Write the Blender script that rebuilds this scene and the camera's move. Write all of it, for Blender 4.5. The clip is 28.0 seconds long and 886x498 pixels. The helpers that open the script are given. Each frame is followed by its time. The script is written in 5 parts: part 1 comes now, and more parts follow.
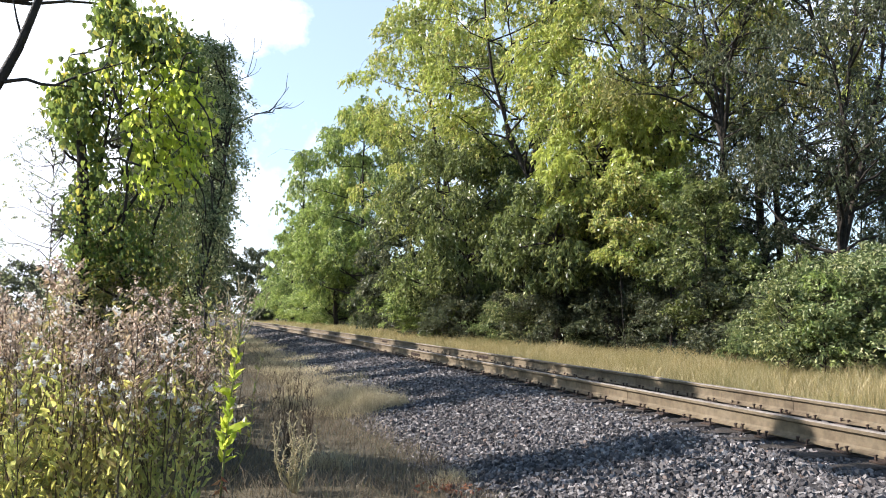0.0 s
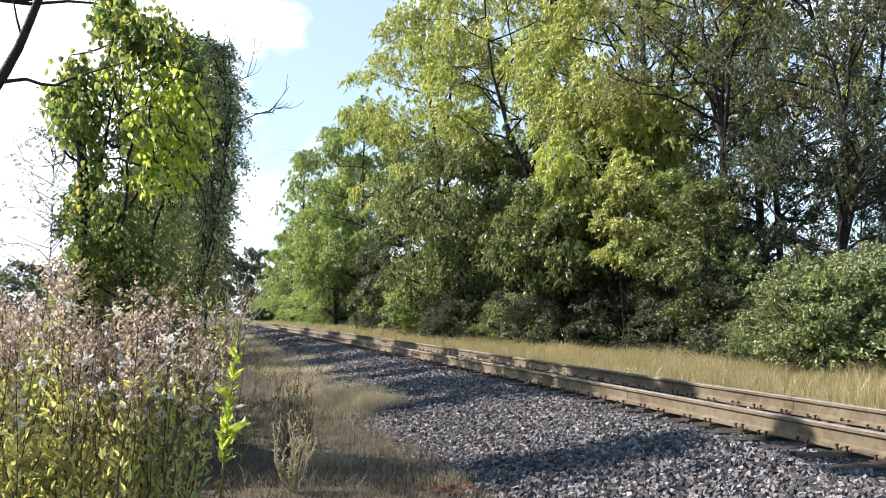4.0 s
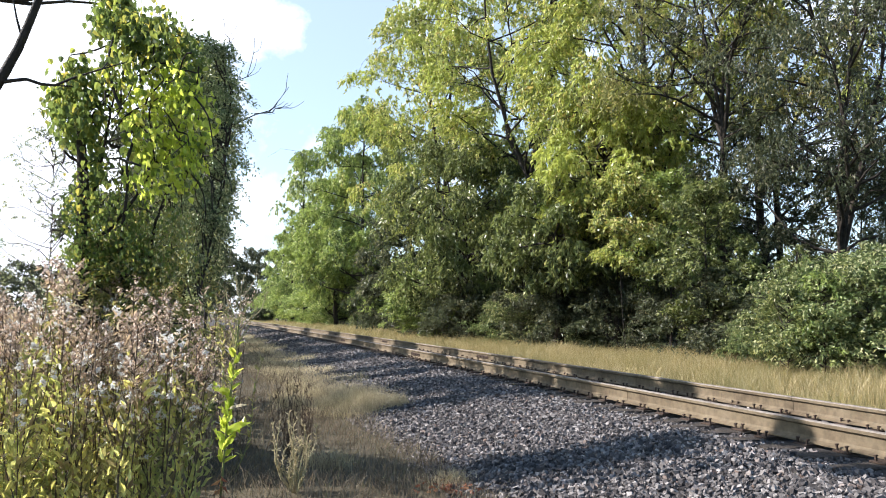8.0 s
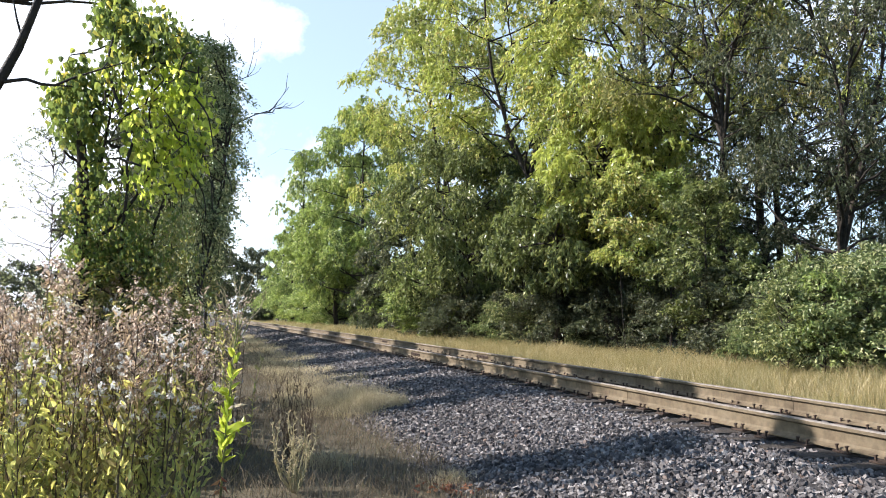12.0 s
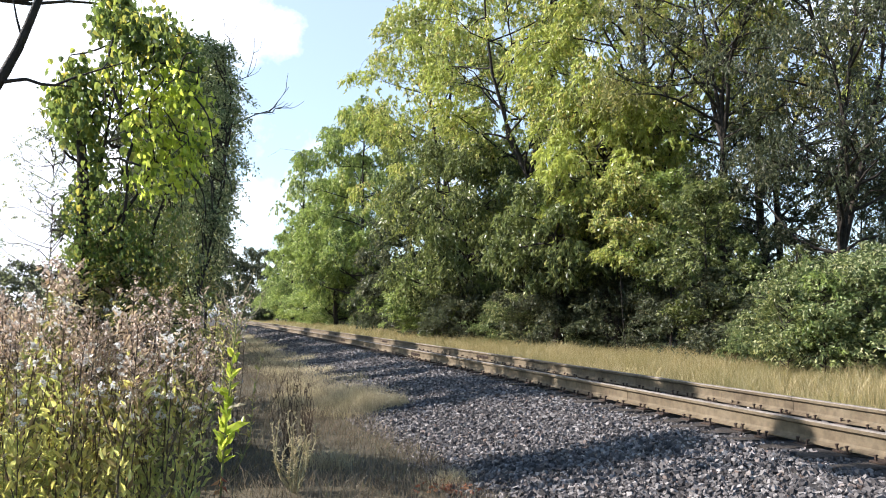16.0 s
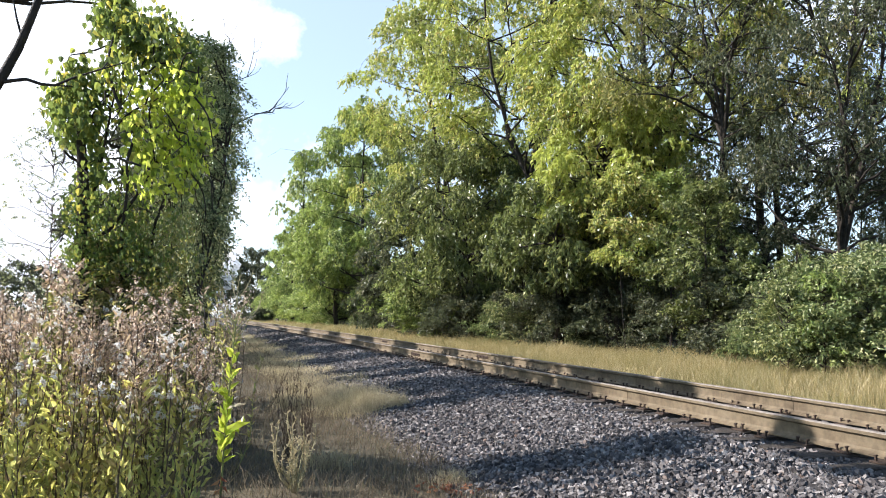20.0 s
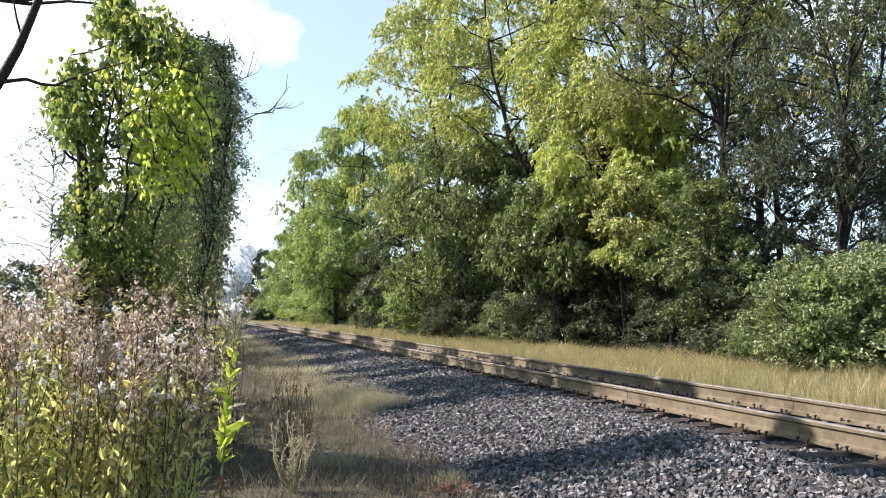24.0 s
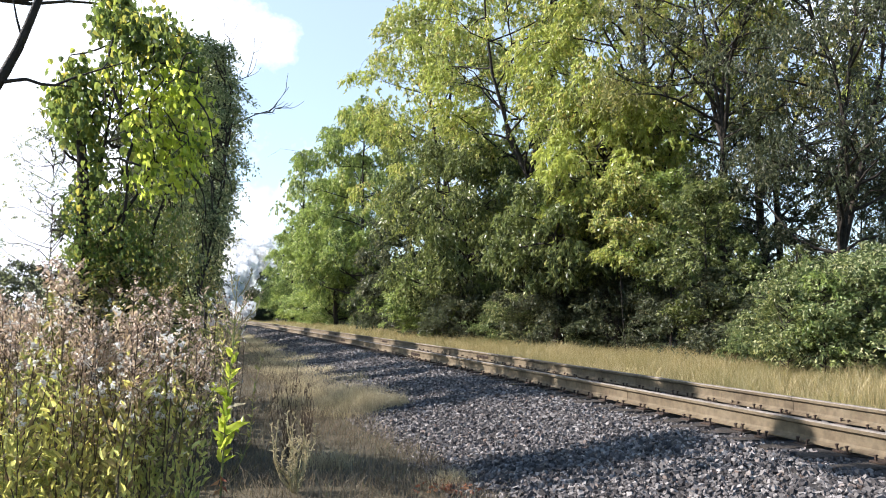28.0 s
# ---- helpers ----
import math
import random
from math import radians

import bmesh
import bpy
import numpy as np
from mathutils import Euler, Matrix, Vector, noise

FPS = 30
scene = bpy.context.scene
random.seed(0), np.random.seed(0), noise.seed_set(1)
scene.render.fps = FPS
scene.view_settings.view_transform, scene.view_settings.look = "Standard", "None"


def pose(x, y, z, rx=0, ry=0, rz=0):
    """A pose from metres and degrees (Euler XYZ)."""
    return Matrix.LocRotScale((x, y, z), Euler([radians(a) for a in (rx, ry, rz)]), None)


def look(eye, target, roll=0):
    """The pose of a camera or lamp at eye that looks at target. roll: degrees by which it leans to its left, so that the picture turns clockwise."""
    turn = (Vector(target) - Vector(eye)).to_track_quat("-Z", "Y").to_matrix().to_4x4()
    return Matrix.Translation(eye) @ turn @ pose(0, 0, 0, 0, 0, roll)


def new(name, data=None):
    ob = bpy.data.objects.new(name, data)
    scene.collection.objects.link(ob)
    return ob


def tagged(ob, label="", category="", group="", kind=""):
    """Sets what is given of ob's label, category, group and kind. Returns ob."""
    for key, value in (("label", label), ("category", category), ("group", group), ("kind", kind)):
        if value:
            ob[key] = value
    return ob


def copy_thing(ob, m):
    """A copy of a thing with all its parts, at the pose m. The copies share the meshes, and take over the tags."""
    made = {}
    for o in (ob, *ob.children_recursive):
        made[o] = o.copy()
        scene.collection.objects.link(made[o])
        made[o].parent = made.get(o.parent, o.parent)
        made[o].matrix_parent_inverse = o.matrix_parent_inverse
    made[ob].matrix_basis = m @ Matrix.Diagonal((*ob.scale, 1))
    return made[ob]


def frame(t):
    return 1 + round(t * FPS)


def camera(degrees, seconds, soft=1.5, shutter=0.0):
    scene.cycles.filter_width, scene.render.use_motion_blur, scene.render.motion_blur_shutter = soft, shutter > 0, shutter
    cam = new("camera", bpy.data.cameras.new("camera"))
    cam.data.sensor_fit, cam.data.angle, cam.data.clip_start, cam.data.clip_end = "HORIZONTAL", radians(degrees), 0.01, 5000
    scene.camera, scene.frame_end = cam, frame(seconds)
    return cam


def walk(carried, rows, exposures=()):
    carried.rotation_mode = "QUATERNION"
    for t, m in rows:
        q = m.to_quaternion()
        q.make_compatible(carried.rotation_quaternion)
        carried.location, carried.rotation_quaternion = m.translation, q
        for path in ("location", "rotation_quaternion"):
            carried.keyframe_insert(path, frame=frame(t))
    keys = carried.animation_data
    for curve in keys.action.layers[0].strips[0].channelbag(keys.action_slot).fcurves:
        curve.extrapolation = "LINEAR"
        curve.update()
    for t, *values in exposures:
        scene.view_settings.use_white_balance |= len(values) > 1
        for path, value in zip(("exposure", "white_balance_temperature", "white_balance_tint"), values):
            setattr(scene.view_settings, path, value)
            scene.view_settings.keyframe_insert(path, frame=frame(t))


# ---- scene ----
cam = camera(61, 28.0, soft=1.0)
EYE = (0.0, 0.0, 1.296)
VIEW = look(EYE, (0.0, 100.0, 1.296 + 8.64), 0.35)
walk(cam, [(0.0, VIEW), (28.0, VIEW)], exposures=[(0.0, 1.03, 6000, 16), (28.0, 1.03, 6000, 16)])

# ---- world, sun ----
SUN_LEFT = 82.0      # degrees to the left of the view
SUN_HIGH = 38.0
world = bpy.data.worlds.new("sky")
scene.world = world
world.use_nodes = True
wn = world.node_tree.nodes
sky = wn.new("ShaderNodeTexSky")
sky.sky_type = "NISHITA"
sky.sun_disc = False
sky.sun_elevation = radians(SUN_HIGH)
sky.sun_rotation = radians(-SUN_LEFT)
sky.air_density, sky.dust_density, sky.ozone_density = 1.0, 1.0, 1.4
wn["Background"].inputs["Strength"].default_value = 0.085
hue = wn.new("ShaderNodeMix")
hue.data_type, hue.blend_type = "RGBA", "MULTIPLY"
hue.inputs[0].default_value = 1.0
hue.inputs[7].default_value = (1.02, 1.19, 1.14, 1)
world.node_tree.links.new(sky.outputs[0], hue.inputs[6])
world.node_tree.links.new(hue.outputs[2], wn["Background"].inputs["Color"])
sun_dir = Vector((-math.sin(radians(SUN_LEFT)) * math.cos(radians(SUN_HIGH)),
                  math.cos(radians(SUN_LEFT)) * math.cos(radians(SUN_HIGH)), math.sin(radians(SUN_HIGH))))
sun_data = bpy.data.lights.new("sun", "SUN")
sun_data.energy, sun_data.angle, sun_data.color = 5.0, radians(0.53), (1.0, 0.93, 0.8)
sun = new("sun", sun_data)
sun.matrix_world = look(sun_dir * 200, (0, 0, 0))


# ---- mesh helpers ----
class Geo:
    """Gathers vertices and faces of one mesh."""

    def __init__(self):
        self.v, self.f, self.n, self.m = [], [], 0, []

    def add(self, verts, faces, mat=0):
        verts = np.asarray(verts, float).reshape(-1, 3)
        faces = np.asarray(faces, int)
        self.v.append(verts)
        self.f.append(faces + self.n)
        self.m.append(np.full(len(faces), mat))
        self.n += len(verts)

    def mesh(self, name, mats, smooth=False):
        me = bpy.data.meshes.new(name)
        v = np.concatenate(self.v)
        sizes = np.concatenate([np.full(len(f), f.shape[1]) for f in self.f])
        loops = np.concatenate([f.ravel() for f in self.f])
        starts = np.concatenate([[0], np.cumsum(sizes)[:-1]])
        me.vertices.add(len(v))
        me.vertices.foreach_set("co", v.ravel())
        me.loops.add(len(loops))
        me.loops.foreach_set("vertex_index", loops.astype(np.int32))
        me.polygons.add(len(sizes))
        me.polygons.foreach_set("loop_start", starts.astype(np.int32))
        me.polygons.foreach_set("material_index", np.concatenate(self.m).astype(np.int32))
        me.polygons.foreach_set("use_smooth", np.full(len(sizes), smooth))
        for m in mats if isinstance(mats, (list, tuple)) else [mats]:
            me.materials.append(m)
        me.update(calc_edges=True)
        me.validate()
        return me


def geo_part(name, geo, mats, parent=None, label="", smooth=False):
    ob = new(name, geo.mesh(name, mats, smooth))
    if parent:
        ob.parent = parent
    if label:
        ob["label"] = label
    return ob


def part(name, bm, material, parent, label="", smooth=False):
    me = bpy.data.meshes.new(name)
    if smooth:
        for f in bm.faces:
            f.smooth = True
    bm.to_mesh(me)
    bm.free()
    me.materials.append(material)
    ob = new(name, me)
    ob.parent = parent
    if label:
        ob["label"] = label
    return ob


def thing(name, m, label, category, group="", kind=""):
    ob = new(name)
    ob.empty_display_size = 0.2
    ob.matrix_world = m
    return tagged(ob, label, category, group, kind)


def unit(a):
    return a / np.maximum(np.linalg.norm(a, axis=-1, keepdims=True), 1e-9)


def tube(geo, pts, radii, sides=6, mat=0, cap=True):
    """A bent tapered tube along pts."""
    pts = np.asarray(pts, float)
    n = len(pts)
    tan = unit(np.gradient(pts, axis=0))
    ref = np.array([0.0, 0.0, 1.0]) if abs(tan[:, 2].mean()) < 0.8 else np.array([1.0, 0.0, 0.0])
    a = unit(np.cross(tan, ref))
    b = np.cross(tan, a)
    ang = np.arange(sides) * 2 * math.pi / sides
    ring = a[:, None, :] * np.cos(ang)[None, :, None] + b[:, None, :] * np.sin(ang)[None, :, None]
    v = pts[:, None, :] + ring * np.asarray(radii, float)[:, None, None]
    i, j = np.meshgrid(np.arange(n - 1), np.arange(sides), indexing="ij")
    k = (j + 1) % sides
    f = np.stack([i * sides + j, i * sides + k, (i + 1) * sides + k, (i + 1) * sides + j], -1).reshape(-1, 4)
    geo.add(v.reshape(-1, 3), f, mat)
    if cap:
        c = np.arange(sides)
        geo.add(v[-1], np.stack([np.zeros(sides - 2, int), c[1:-1], c[2:]], -1), mat)
        geo.add(v[0], np.stack([np.zeros(sides - 2, int), c[2:], c[1:-1]], -1), mat)


def leaf_quads(geo, p, way, length, width, rng, fold=0.25, mat=0, bend=0.15, face=None):
    """Folded four-cornered leaves at p, pointing along way."""
    n = len(p)
    up = rng.normal(size=(n, 3)) if face is None else face + rng.normal(size=(n, 3)) * 0.45
    side = unit(np.cross(way, up))
    nor = np.cross(side, way)
    length = np.broadcast_to(length, n)[:, None]
    width = np.broadcast_to(width, n)[:, None]
    mid = p + way * length * 0.45
    lift = nor * width * fold
    v = np.stack([p, mid + side * width * 0.5 + lift, p + way * length - nor * length * bend, mid - side * width * 0.5 + lift], 1)
    f = np.arange(n * 4).reshape(n, 4)
    geo.add(v.reshape(-1, 3), f, mat)


def leaf_round(geo, p, way, length, width, rng, fold=0.2, mat=0, bend=0.2, face=None):
    """Broad leaves of two halves folded along the rib."""
    n = len(p)
    up = rng.normal(size=(n, 3)) if face is None else face + rng.normal(size=(n, 3)) * 0.45
    side = unit(np.cross(way, up))
    nor = np.cross(side, way)
    ln = np.broadcast_to(length, n)[:, None]
    wd = np.broadcast_to(width, n)[:, None]
    lift = nor * wd * fold
    a = p + way * ln * 0.22
    b = p + way * ln * 0.62 - nor * ln * bend * 0.35
    tip = p + way * ln - nor * ln * bend
    v = np.stack([p, a + side * wd * 0.5 + lift, b + side * wd * 0.42 + lift, tip, b - side * wd * 0.42 + lift, a - side * wd * 0.5 + lift], 1)
    k = np.arange(n)[:, None] * 6
    geo.add(v.reshape(-1, 3), np.concatenate([k + np.array([[0, 1, 2, 3]]), k + np.array([[0, 3, 4, 5]])]), mat)


def box_bm(sx, sy, sz, bevel=0.0, at=(0, 0, 0)):
    bm = bmesh.new()
    bmesh.ops.create_cube(bm, size=1.0, matrix=Matrix.Translation(at) @ Matrix.Diagonal((sx, sy, sz, 1)))
    if bevel:
        bmesh.ops.bevel(bm, geom=bm.edges[:], offset=bevel, segments=1, affect="EDGES")
    return bm


def cyl_bm(r1, r2, depth, m=Matrix(), segments=20):
    bm = bmesh.new()
    bmesh.ops.create_cone(bm, cap_ends=True, segments=segments, radius1=r1, radius2=r2, depth=depth, matrix=m)
    return bm


# ---- materials ----
def material(name):
    m = bpy.data.materials.new(name)
    m.use_nodes = True
    return m, m.node_tree.nodes, m.node_tree.links, m.node_tree.nodes["Principled BSDF"]


def ramp(nodes, stops):
    r = nodes.new("ShaderNodeValToRGB")
    el = r.color_ramp.elements
    while len(el) < len(stops):
        el.new(0.5)
    for e, (pos, col) in zip(el, stops):
        e.position, e.color = pos, (*col, 1)
    return r


def noise_node(nodes, links, scale, detail=4.0, coord="Object", rough=0.6):
    tc = nodes.new("ShaderNodeTexCoord")
    nz = nodes.new("ShaderNodeTexNoise")
    nz.inputs["Scale"].default_value, nz.inputs["Detail"].default_value = scale, detail
    nz.inputs["Roughness"].default_value = rough
    links.new(tc.outputs[coord], nz.inputs["Vector"])
    return nz


def mix_rgb(nodes, links, fac, a, b, mode="MIX"):
    mx = nodes.new("ShaderNodeMix")
    mx.data_type, mx.blend_type = "RGBA", mode
    if isinstance(fac, float):
        mx.inputs[0].default_value = fac
    else:
        links.new(fac, mx.inputs[0])
    for sock, x in ((mx.inputs[6], a), (mx.inputs[7], b)):
        if isinstance(x, tuple):
            sock.default_value = (*x, 1)
        else:
            links.new(x, sock)
    return mx.outputs[2]


def leaf_material(name, stops, tint, patch=0.3, clear=0.45, rough=0.36, gloss=0.65, warm=0.55):
    """Leaves: colour by leaf, drifts in patches towards tint, lets light through."""
    m, nodes, links, bsdf = material(name)
    geo = nodes.new("ShaderNodeNewGeometry")
    r = ramp(nodes, stops)
    links.new(geo.outputs["Random Per Island"], r.inputs[0])
    nz = noise_node(nodes, links, patch, 3.0)
    band = ramp(nodes, [(0.42, (0, 0, 0)), (0.62, (1, 1, 1))])
    links.new(nz.outputs[0], band.inputs[0])
    mul = nodes.new("ShaderNodeMath")
    mul.operation = "MULTIPLY"
    mul.inputs[1].default_value = 0.75
    links.new(band.outputs[0], mul.inputs[0])
    col = mix_rgb(nodes, links, mul.outputs[0], r.outputs[0], tint)
    links.new(col, bsdf.inputs["Base Color"])
    bsdf.inputs["Roughness"].default_value = rough
    bsdf.inputs["Specular IOR Level"].default_value = gloss
    tr = nodes.new("ShaderNodeBsdfTranslucent")
    hot = mix_rgb(nodes, links, warm, col, (1.0, 1.0, 0.25), "MULTIPLY")
    bright = nodes.new("ShaderNodeBrightContrast")
    bright.inputs["Bright"].default_value = 0.04
    links.new(hot, bright.inputs[0])
    links.new(bright.outputs[0], tr.inputs[0])
    sh = nodes.new("ShaderNodeMixShader")
    sh.inputs[0].default_value = clear
    links.new(bsdf.outputs[0], sh.inputs[1])
    links.new(tr.outputs[0], sh.inputs[2])
    links.new(sh.outputs[0], nodes["Material Output"].inputs[0])
    return m


def rough_material(name, stops, scale, rough=0.85, metal=0.0, bump=0.4, fine=8.0, island=False, spec=0.3):
    """A mottled surface: colour by noise at two scales, fine relief."""
    m, nodes, links, bsdf = material(name)
    nz = noise_node(nodes, links, scale, 5.0)
    r = ramp(nodes, stops)
    if island:
        geo = nodes.new("ShaderNodeNewGeometry")
        links.new(geo.outputs["Random Per Island"], r.inputs[0])
    else:
        links.new(nz.outputs[0], r.inputs[0])
    nf = noise_node(nodes, links, scale * fine, 6.0)
    shade = ramp(nodes, [(0.25, (0.6, 0.6, 0.6)), (0.75, (1.15, 1.12, 1.1))])
    links.new(nf.outputs[0], shade.inputs[0])
    col = mix_rgb(nodes, links, 1.0, r.outputs[0], shade.outputs[0], "MULTIPLY")
    links.new(col, bsdf.inputs["Base Color"])
    bsdf.inputs["Roughness"].default_value, bsdf.inputs["Metallic"].default_value = rough, metal
    bsdf.inputs["Specular IOR Level"].default_value = spec
    bp = nodes.new("ShaderNodeBump")
    bp.inputs["Strength"].default_value, bp.inputs["Distance"].default_value = bump, 0.02
    links.new(nf.outputs[0], bp.inputs["Height"])
    links.new(bp.outputs[0], bsdf.inputs["Normal"])
    return m


LEAF_YELLOW = leaf_material("leaf_yellow_green", [(0.0, (0.1, 0.14, 0.035)), (0.35, (0.272, 0.32, 0.08)), (0.7, (0.563, 0.57, 0.17)), (0.92, (0.844, 0.79, 0.43)), (0.97, (0.663, 0.46, 0.2))], (0.462, 0.515, 0.11), 0.22)
LEAF_GREEN = leaf_material("leaf_green", [(0.0, (0.068, 0.11, 0.03)), (0.4, (0.204, 0.28, 0.075)), (0.8, (0.427, 0.50, 0.17)), (1.0, (0.7, 0.70, 0.40))], (0.36, 0.44, 0.12), 0.3)
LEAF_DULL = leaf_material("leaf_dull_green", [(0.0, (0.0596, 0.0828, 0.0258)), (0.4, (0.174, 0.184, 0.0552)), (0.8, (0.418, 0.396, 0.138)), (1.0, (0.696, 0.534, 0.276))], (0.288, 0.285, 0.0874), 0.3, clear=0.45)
LEAF_OLIVE = leaf_material("leaf_olive_green", [(0.0, (0.047, 0.06, 0.018)), (0.4, (0.122, 0.155, 0.045)), (0.8, (0.282, 0.315, 0.10)), (1.0, (0.583, 0.58, 0.32))], (0.179, 0.215, 0.06), 0.3, clear=0.42)
# dark green lowered further: the lower wood's shade is put into the colour
LEAF_DARK = leaf_material("leaf_shaded_dark_green", [(0.0, (0.0304, 0.035, 0.0182)), (0.6, (0.0745, 0.0874, 0.0441)), (0.9, (0.16, 0.167, 0.0912)), (1.0, (0.327, 0.304, 0.213))], (0.0874, 0.105, 0.0502), 0.3, clear=0.36, gloss=0.4, rough=0.45)
LEAF_GREY = leaf_material("leaf_grey_green", [(0.0, (0.0556, 0.0747, 0.0348)), (0.45, (0.166, 0.205, 0.0869)), (0.8, (0.529, 0.536, 0.278)), (1.0, (0.96, 0.921, 0.637))], (0.181, 0.237, 0.0869), 0.5, clear=0.3, gloss=0.4)
LEAF_SHRUB = leaf_material("leaf_shrub_green", [(0.0, (0.0485, 0.0685, 0.0284)), (0.45, (0.145, 0.189, 0.0711)), (0.8, (0.462, 0.491, 0.227)), (1.0, (0.899, 0.845, 0.521))], (0.158, 0.217, 0.0711), 0.5, clear=0.3, gloss=0.4)
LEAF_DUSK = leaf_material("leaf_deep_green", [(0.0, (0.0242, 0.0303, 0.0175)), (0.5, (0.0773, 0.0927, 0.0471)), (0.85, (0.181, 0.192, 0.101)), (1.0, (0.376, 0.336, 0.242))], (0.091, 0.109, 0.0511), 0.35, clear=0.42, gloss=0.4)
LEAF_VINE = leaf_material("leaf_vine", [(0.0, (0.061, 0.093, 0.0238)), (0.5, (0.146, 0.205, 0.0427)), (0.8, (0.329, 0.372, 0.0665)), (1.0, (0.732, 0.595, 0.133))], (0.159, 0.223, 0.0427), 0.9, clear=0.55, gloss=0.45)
WEED_LEAF = leaf_material("weed_leaf", [(0.0, (0.0907, 0.0839, 0.0371)), (0.25, (0.294, 0.273, 0.106)), (0.46, (0.68, 0.629, 0.233)), (0.72, (0.96, 0.96, 0.509)), (0.8, (0.521, 0.378, 0.233)), (1.0, (0.159, 0.105, 0.0689))], (0.703, 0.629, 0.265), 1.5, clear=0.6, gloss=0.8, rough=0.33)
WEED_GREEN = leaf_material("weed_green_leaf", [(0.0, (0.175, 0.209, 0.084)), (0.5, (0.557, 0.578, 0.21)), (1.0, (0.96, 0.902, 0.441))], (0.615, 0.601, 0.231), 1.5, clear=0.6, gloss=0.8, rough=0.33)
WEED_DEAD = leaf_material("weed_dead_leaf", [(0.0, (0.175, 0.127, 0.0816)), (0.5, (0.476, 0.356, 0.233)), (0.8, (0.752, 0.605, 0.42)), (1.0, (0.96, 0.943, 0.723))], (0.501, 0.363, 0.233), 1.5, clear=0.42, warm=0.15, gloss=0.8, rough=0.33)
# yellowing vine leaves, with the sunlit brightness put into their colour
LEAF_SUNNY = leaf_material("leaf_yellowing_sunlit", [(0.0, (0.16, 0.24, 0.03)), (0.3, (0.44, 0.52, 0.06)), (0.65, (0.64, 0.72, 0.11)), (1.0, (0.84, 0.84, 0.24))], (0.60, 0.68, 0.09), 1.2, clear=0.68)
MULLEIN_LEAF = leaf_material("tall_weed_leaf", [(0.0, (0.40, 0.52, 0.07)), (0.6, (0.58, 0.66, 0.09)), (1.0, (0.68, 0.68, 0.16))], (0.6, 0.64, 0.1), 2.0, clear=0.65)
FLUFF = leaf_material("seed_fluff", [(0.0, (0.118, 0.0758, 0.0548)), (0.4, (0.471, 0.353, 0.255)), (0.8, (0.863, 0.707, 0.548)), (1.0, (0.96, 0.96, 0.96))], (0.497, 0.366, 0.268), 3.0, clear=0.5, gloss=0.05, rough=0.9, warm=0.0)
LEAF_RED = leaf_material("leaf_red_brown", [(0.0, (0.16, 0.05, 0.03)), (0.6, (0.34, 0.12, 0.06)), (1.0, (0.55, 0.30, 0.15))], (0.28, 0.09, 0.05), 2.0, clear=0.3, gloss=0.3)
COTTON = leaf_material("white_fluff", [(0.0, (0.7, 0.66, 0.6)), (1.0, (0.9, 0.88, 0.85))], (0.8, 0.78, 0.75), 3.0, clear=0.5, gloss=0.05, rough=0.9, warm=0.0)
GRASS_DRY = leaf_material("grass_dry", [(0.0, (0.187, 0.163, 0.0679)), (0.4, (0.395, 0.312, 0.15)), (0.8, (0.562, 0.45, 0.252)), (1.0, (0.749, 0.624, 0.427))], (0.291, 0.262, 0.116), 0.35, clear=0.35, gloss=0.1, warm=0.42)
STRAW = leaf_material("straw", [(0.0, (0.0935, 0.0723, 0.0467)), (0.4, (0.204, 0.157, 0.106)), (0.8, (0.365, 0.289, 0.204)), (1.0, (0.17, 0.178, 0.085))], (0.145, 0.111, 0.0723), 0.9, clear=0.25, gloss=0.1, warm=0.15)
TUFT = leaf_material("pale_tuft", [(0.0, (0.32, 0.27, 0.15)), (0.5, (0.55, 0.46, 0.29)), (1.0, (0.72, 0.62, 0.43))], (0.46, 0.38, 0.25), 1.5, clear=0.35, gloss=0.1, warm=0.2)
BARK = rough_material("bark", [(0.3, (0.021, 0.0168, 0.0133)), (0.7, (0.063, 0.0511, 0.0406))], 4.0, bump=0.9)
STEM = rough_material("weed_stem", [(0.3, (0.06, 0.042, 0.028)), (0.7, (0.15, 0.11, 0.075))], 9.0, bump=0.3)
STEM_GREEN = rough_material("green_stem", [(0.3, (0.22, 0.25, 0.08)), (0.7, (0.36, 0.36, 0.14))], 9.0, bump=0.3)
STRAW_STEM = rough_material("straw_stem", [(0.3, (0.30, 0.27, 0.14)), (0.7, (0.50, 0.44, 0.26))], 9.0, bump=0.3)
SOIL = rough_material("dry_turf", [(0.25, (0.048, 0.04, 0.024)), (0.5, (0.096, 0.08, 0.048)), (0.75, (0.152, 0.124, 0.08))], 0.9, bump=1.0, fine=14)
STONE = rough_material("ballast_stone", [(0.0, (0.0352, 0.0308, 0.0299)), (0.35, (0.0968, 0.088, 0.0862)), (0.7, (0.185, 0.169, 0.162)), (0.93, (0.37, 0.343, 0.326)), (1.0, (0.167, 0.114, 0.088))], 12.0, bump=0.3, fine=4, island=True)
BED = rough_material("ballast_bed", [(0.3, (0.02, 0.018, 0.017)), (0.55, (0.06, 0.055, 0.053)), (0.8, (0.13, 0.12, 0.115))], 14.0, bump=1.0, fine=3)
RUST = rough_material("rail_rust", [(0.3, (0.101, 0.0743, 0.0464)), (0.5, (0.166, 0.129, 0.0804)), (0.8, (0.227, 0.183, 0.123))], 2.2, rough=0.8, bump=0.12, fine=6)
DARK_RUST = rough_material("dark_rust", [(0.3, (0.03, 0.02, 0.015)), (0.7, (0.085, 0.056, 0.04))], 12.0, rough=0.85, bump=0.3)
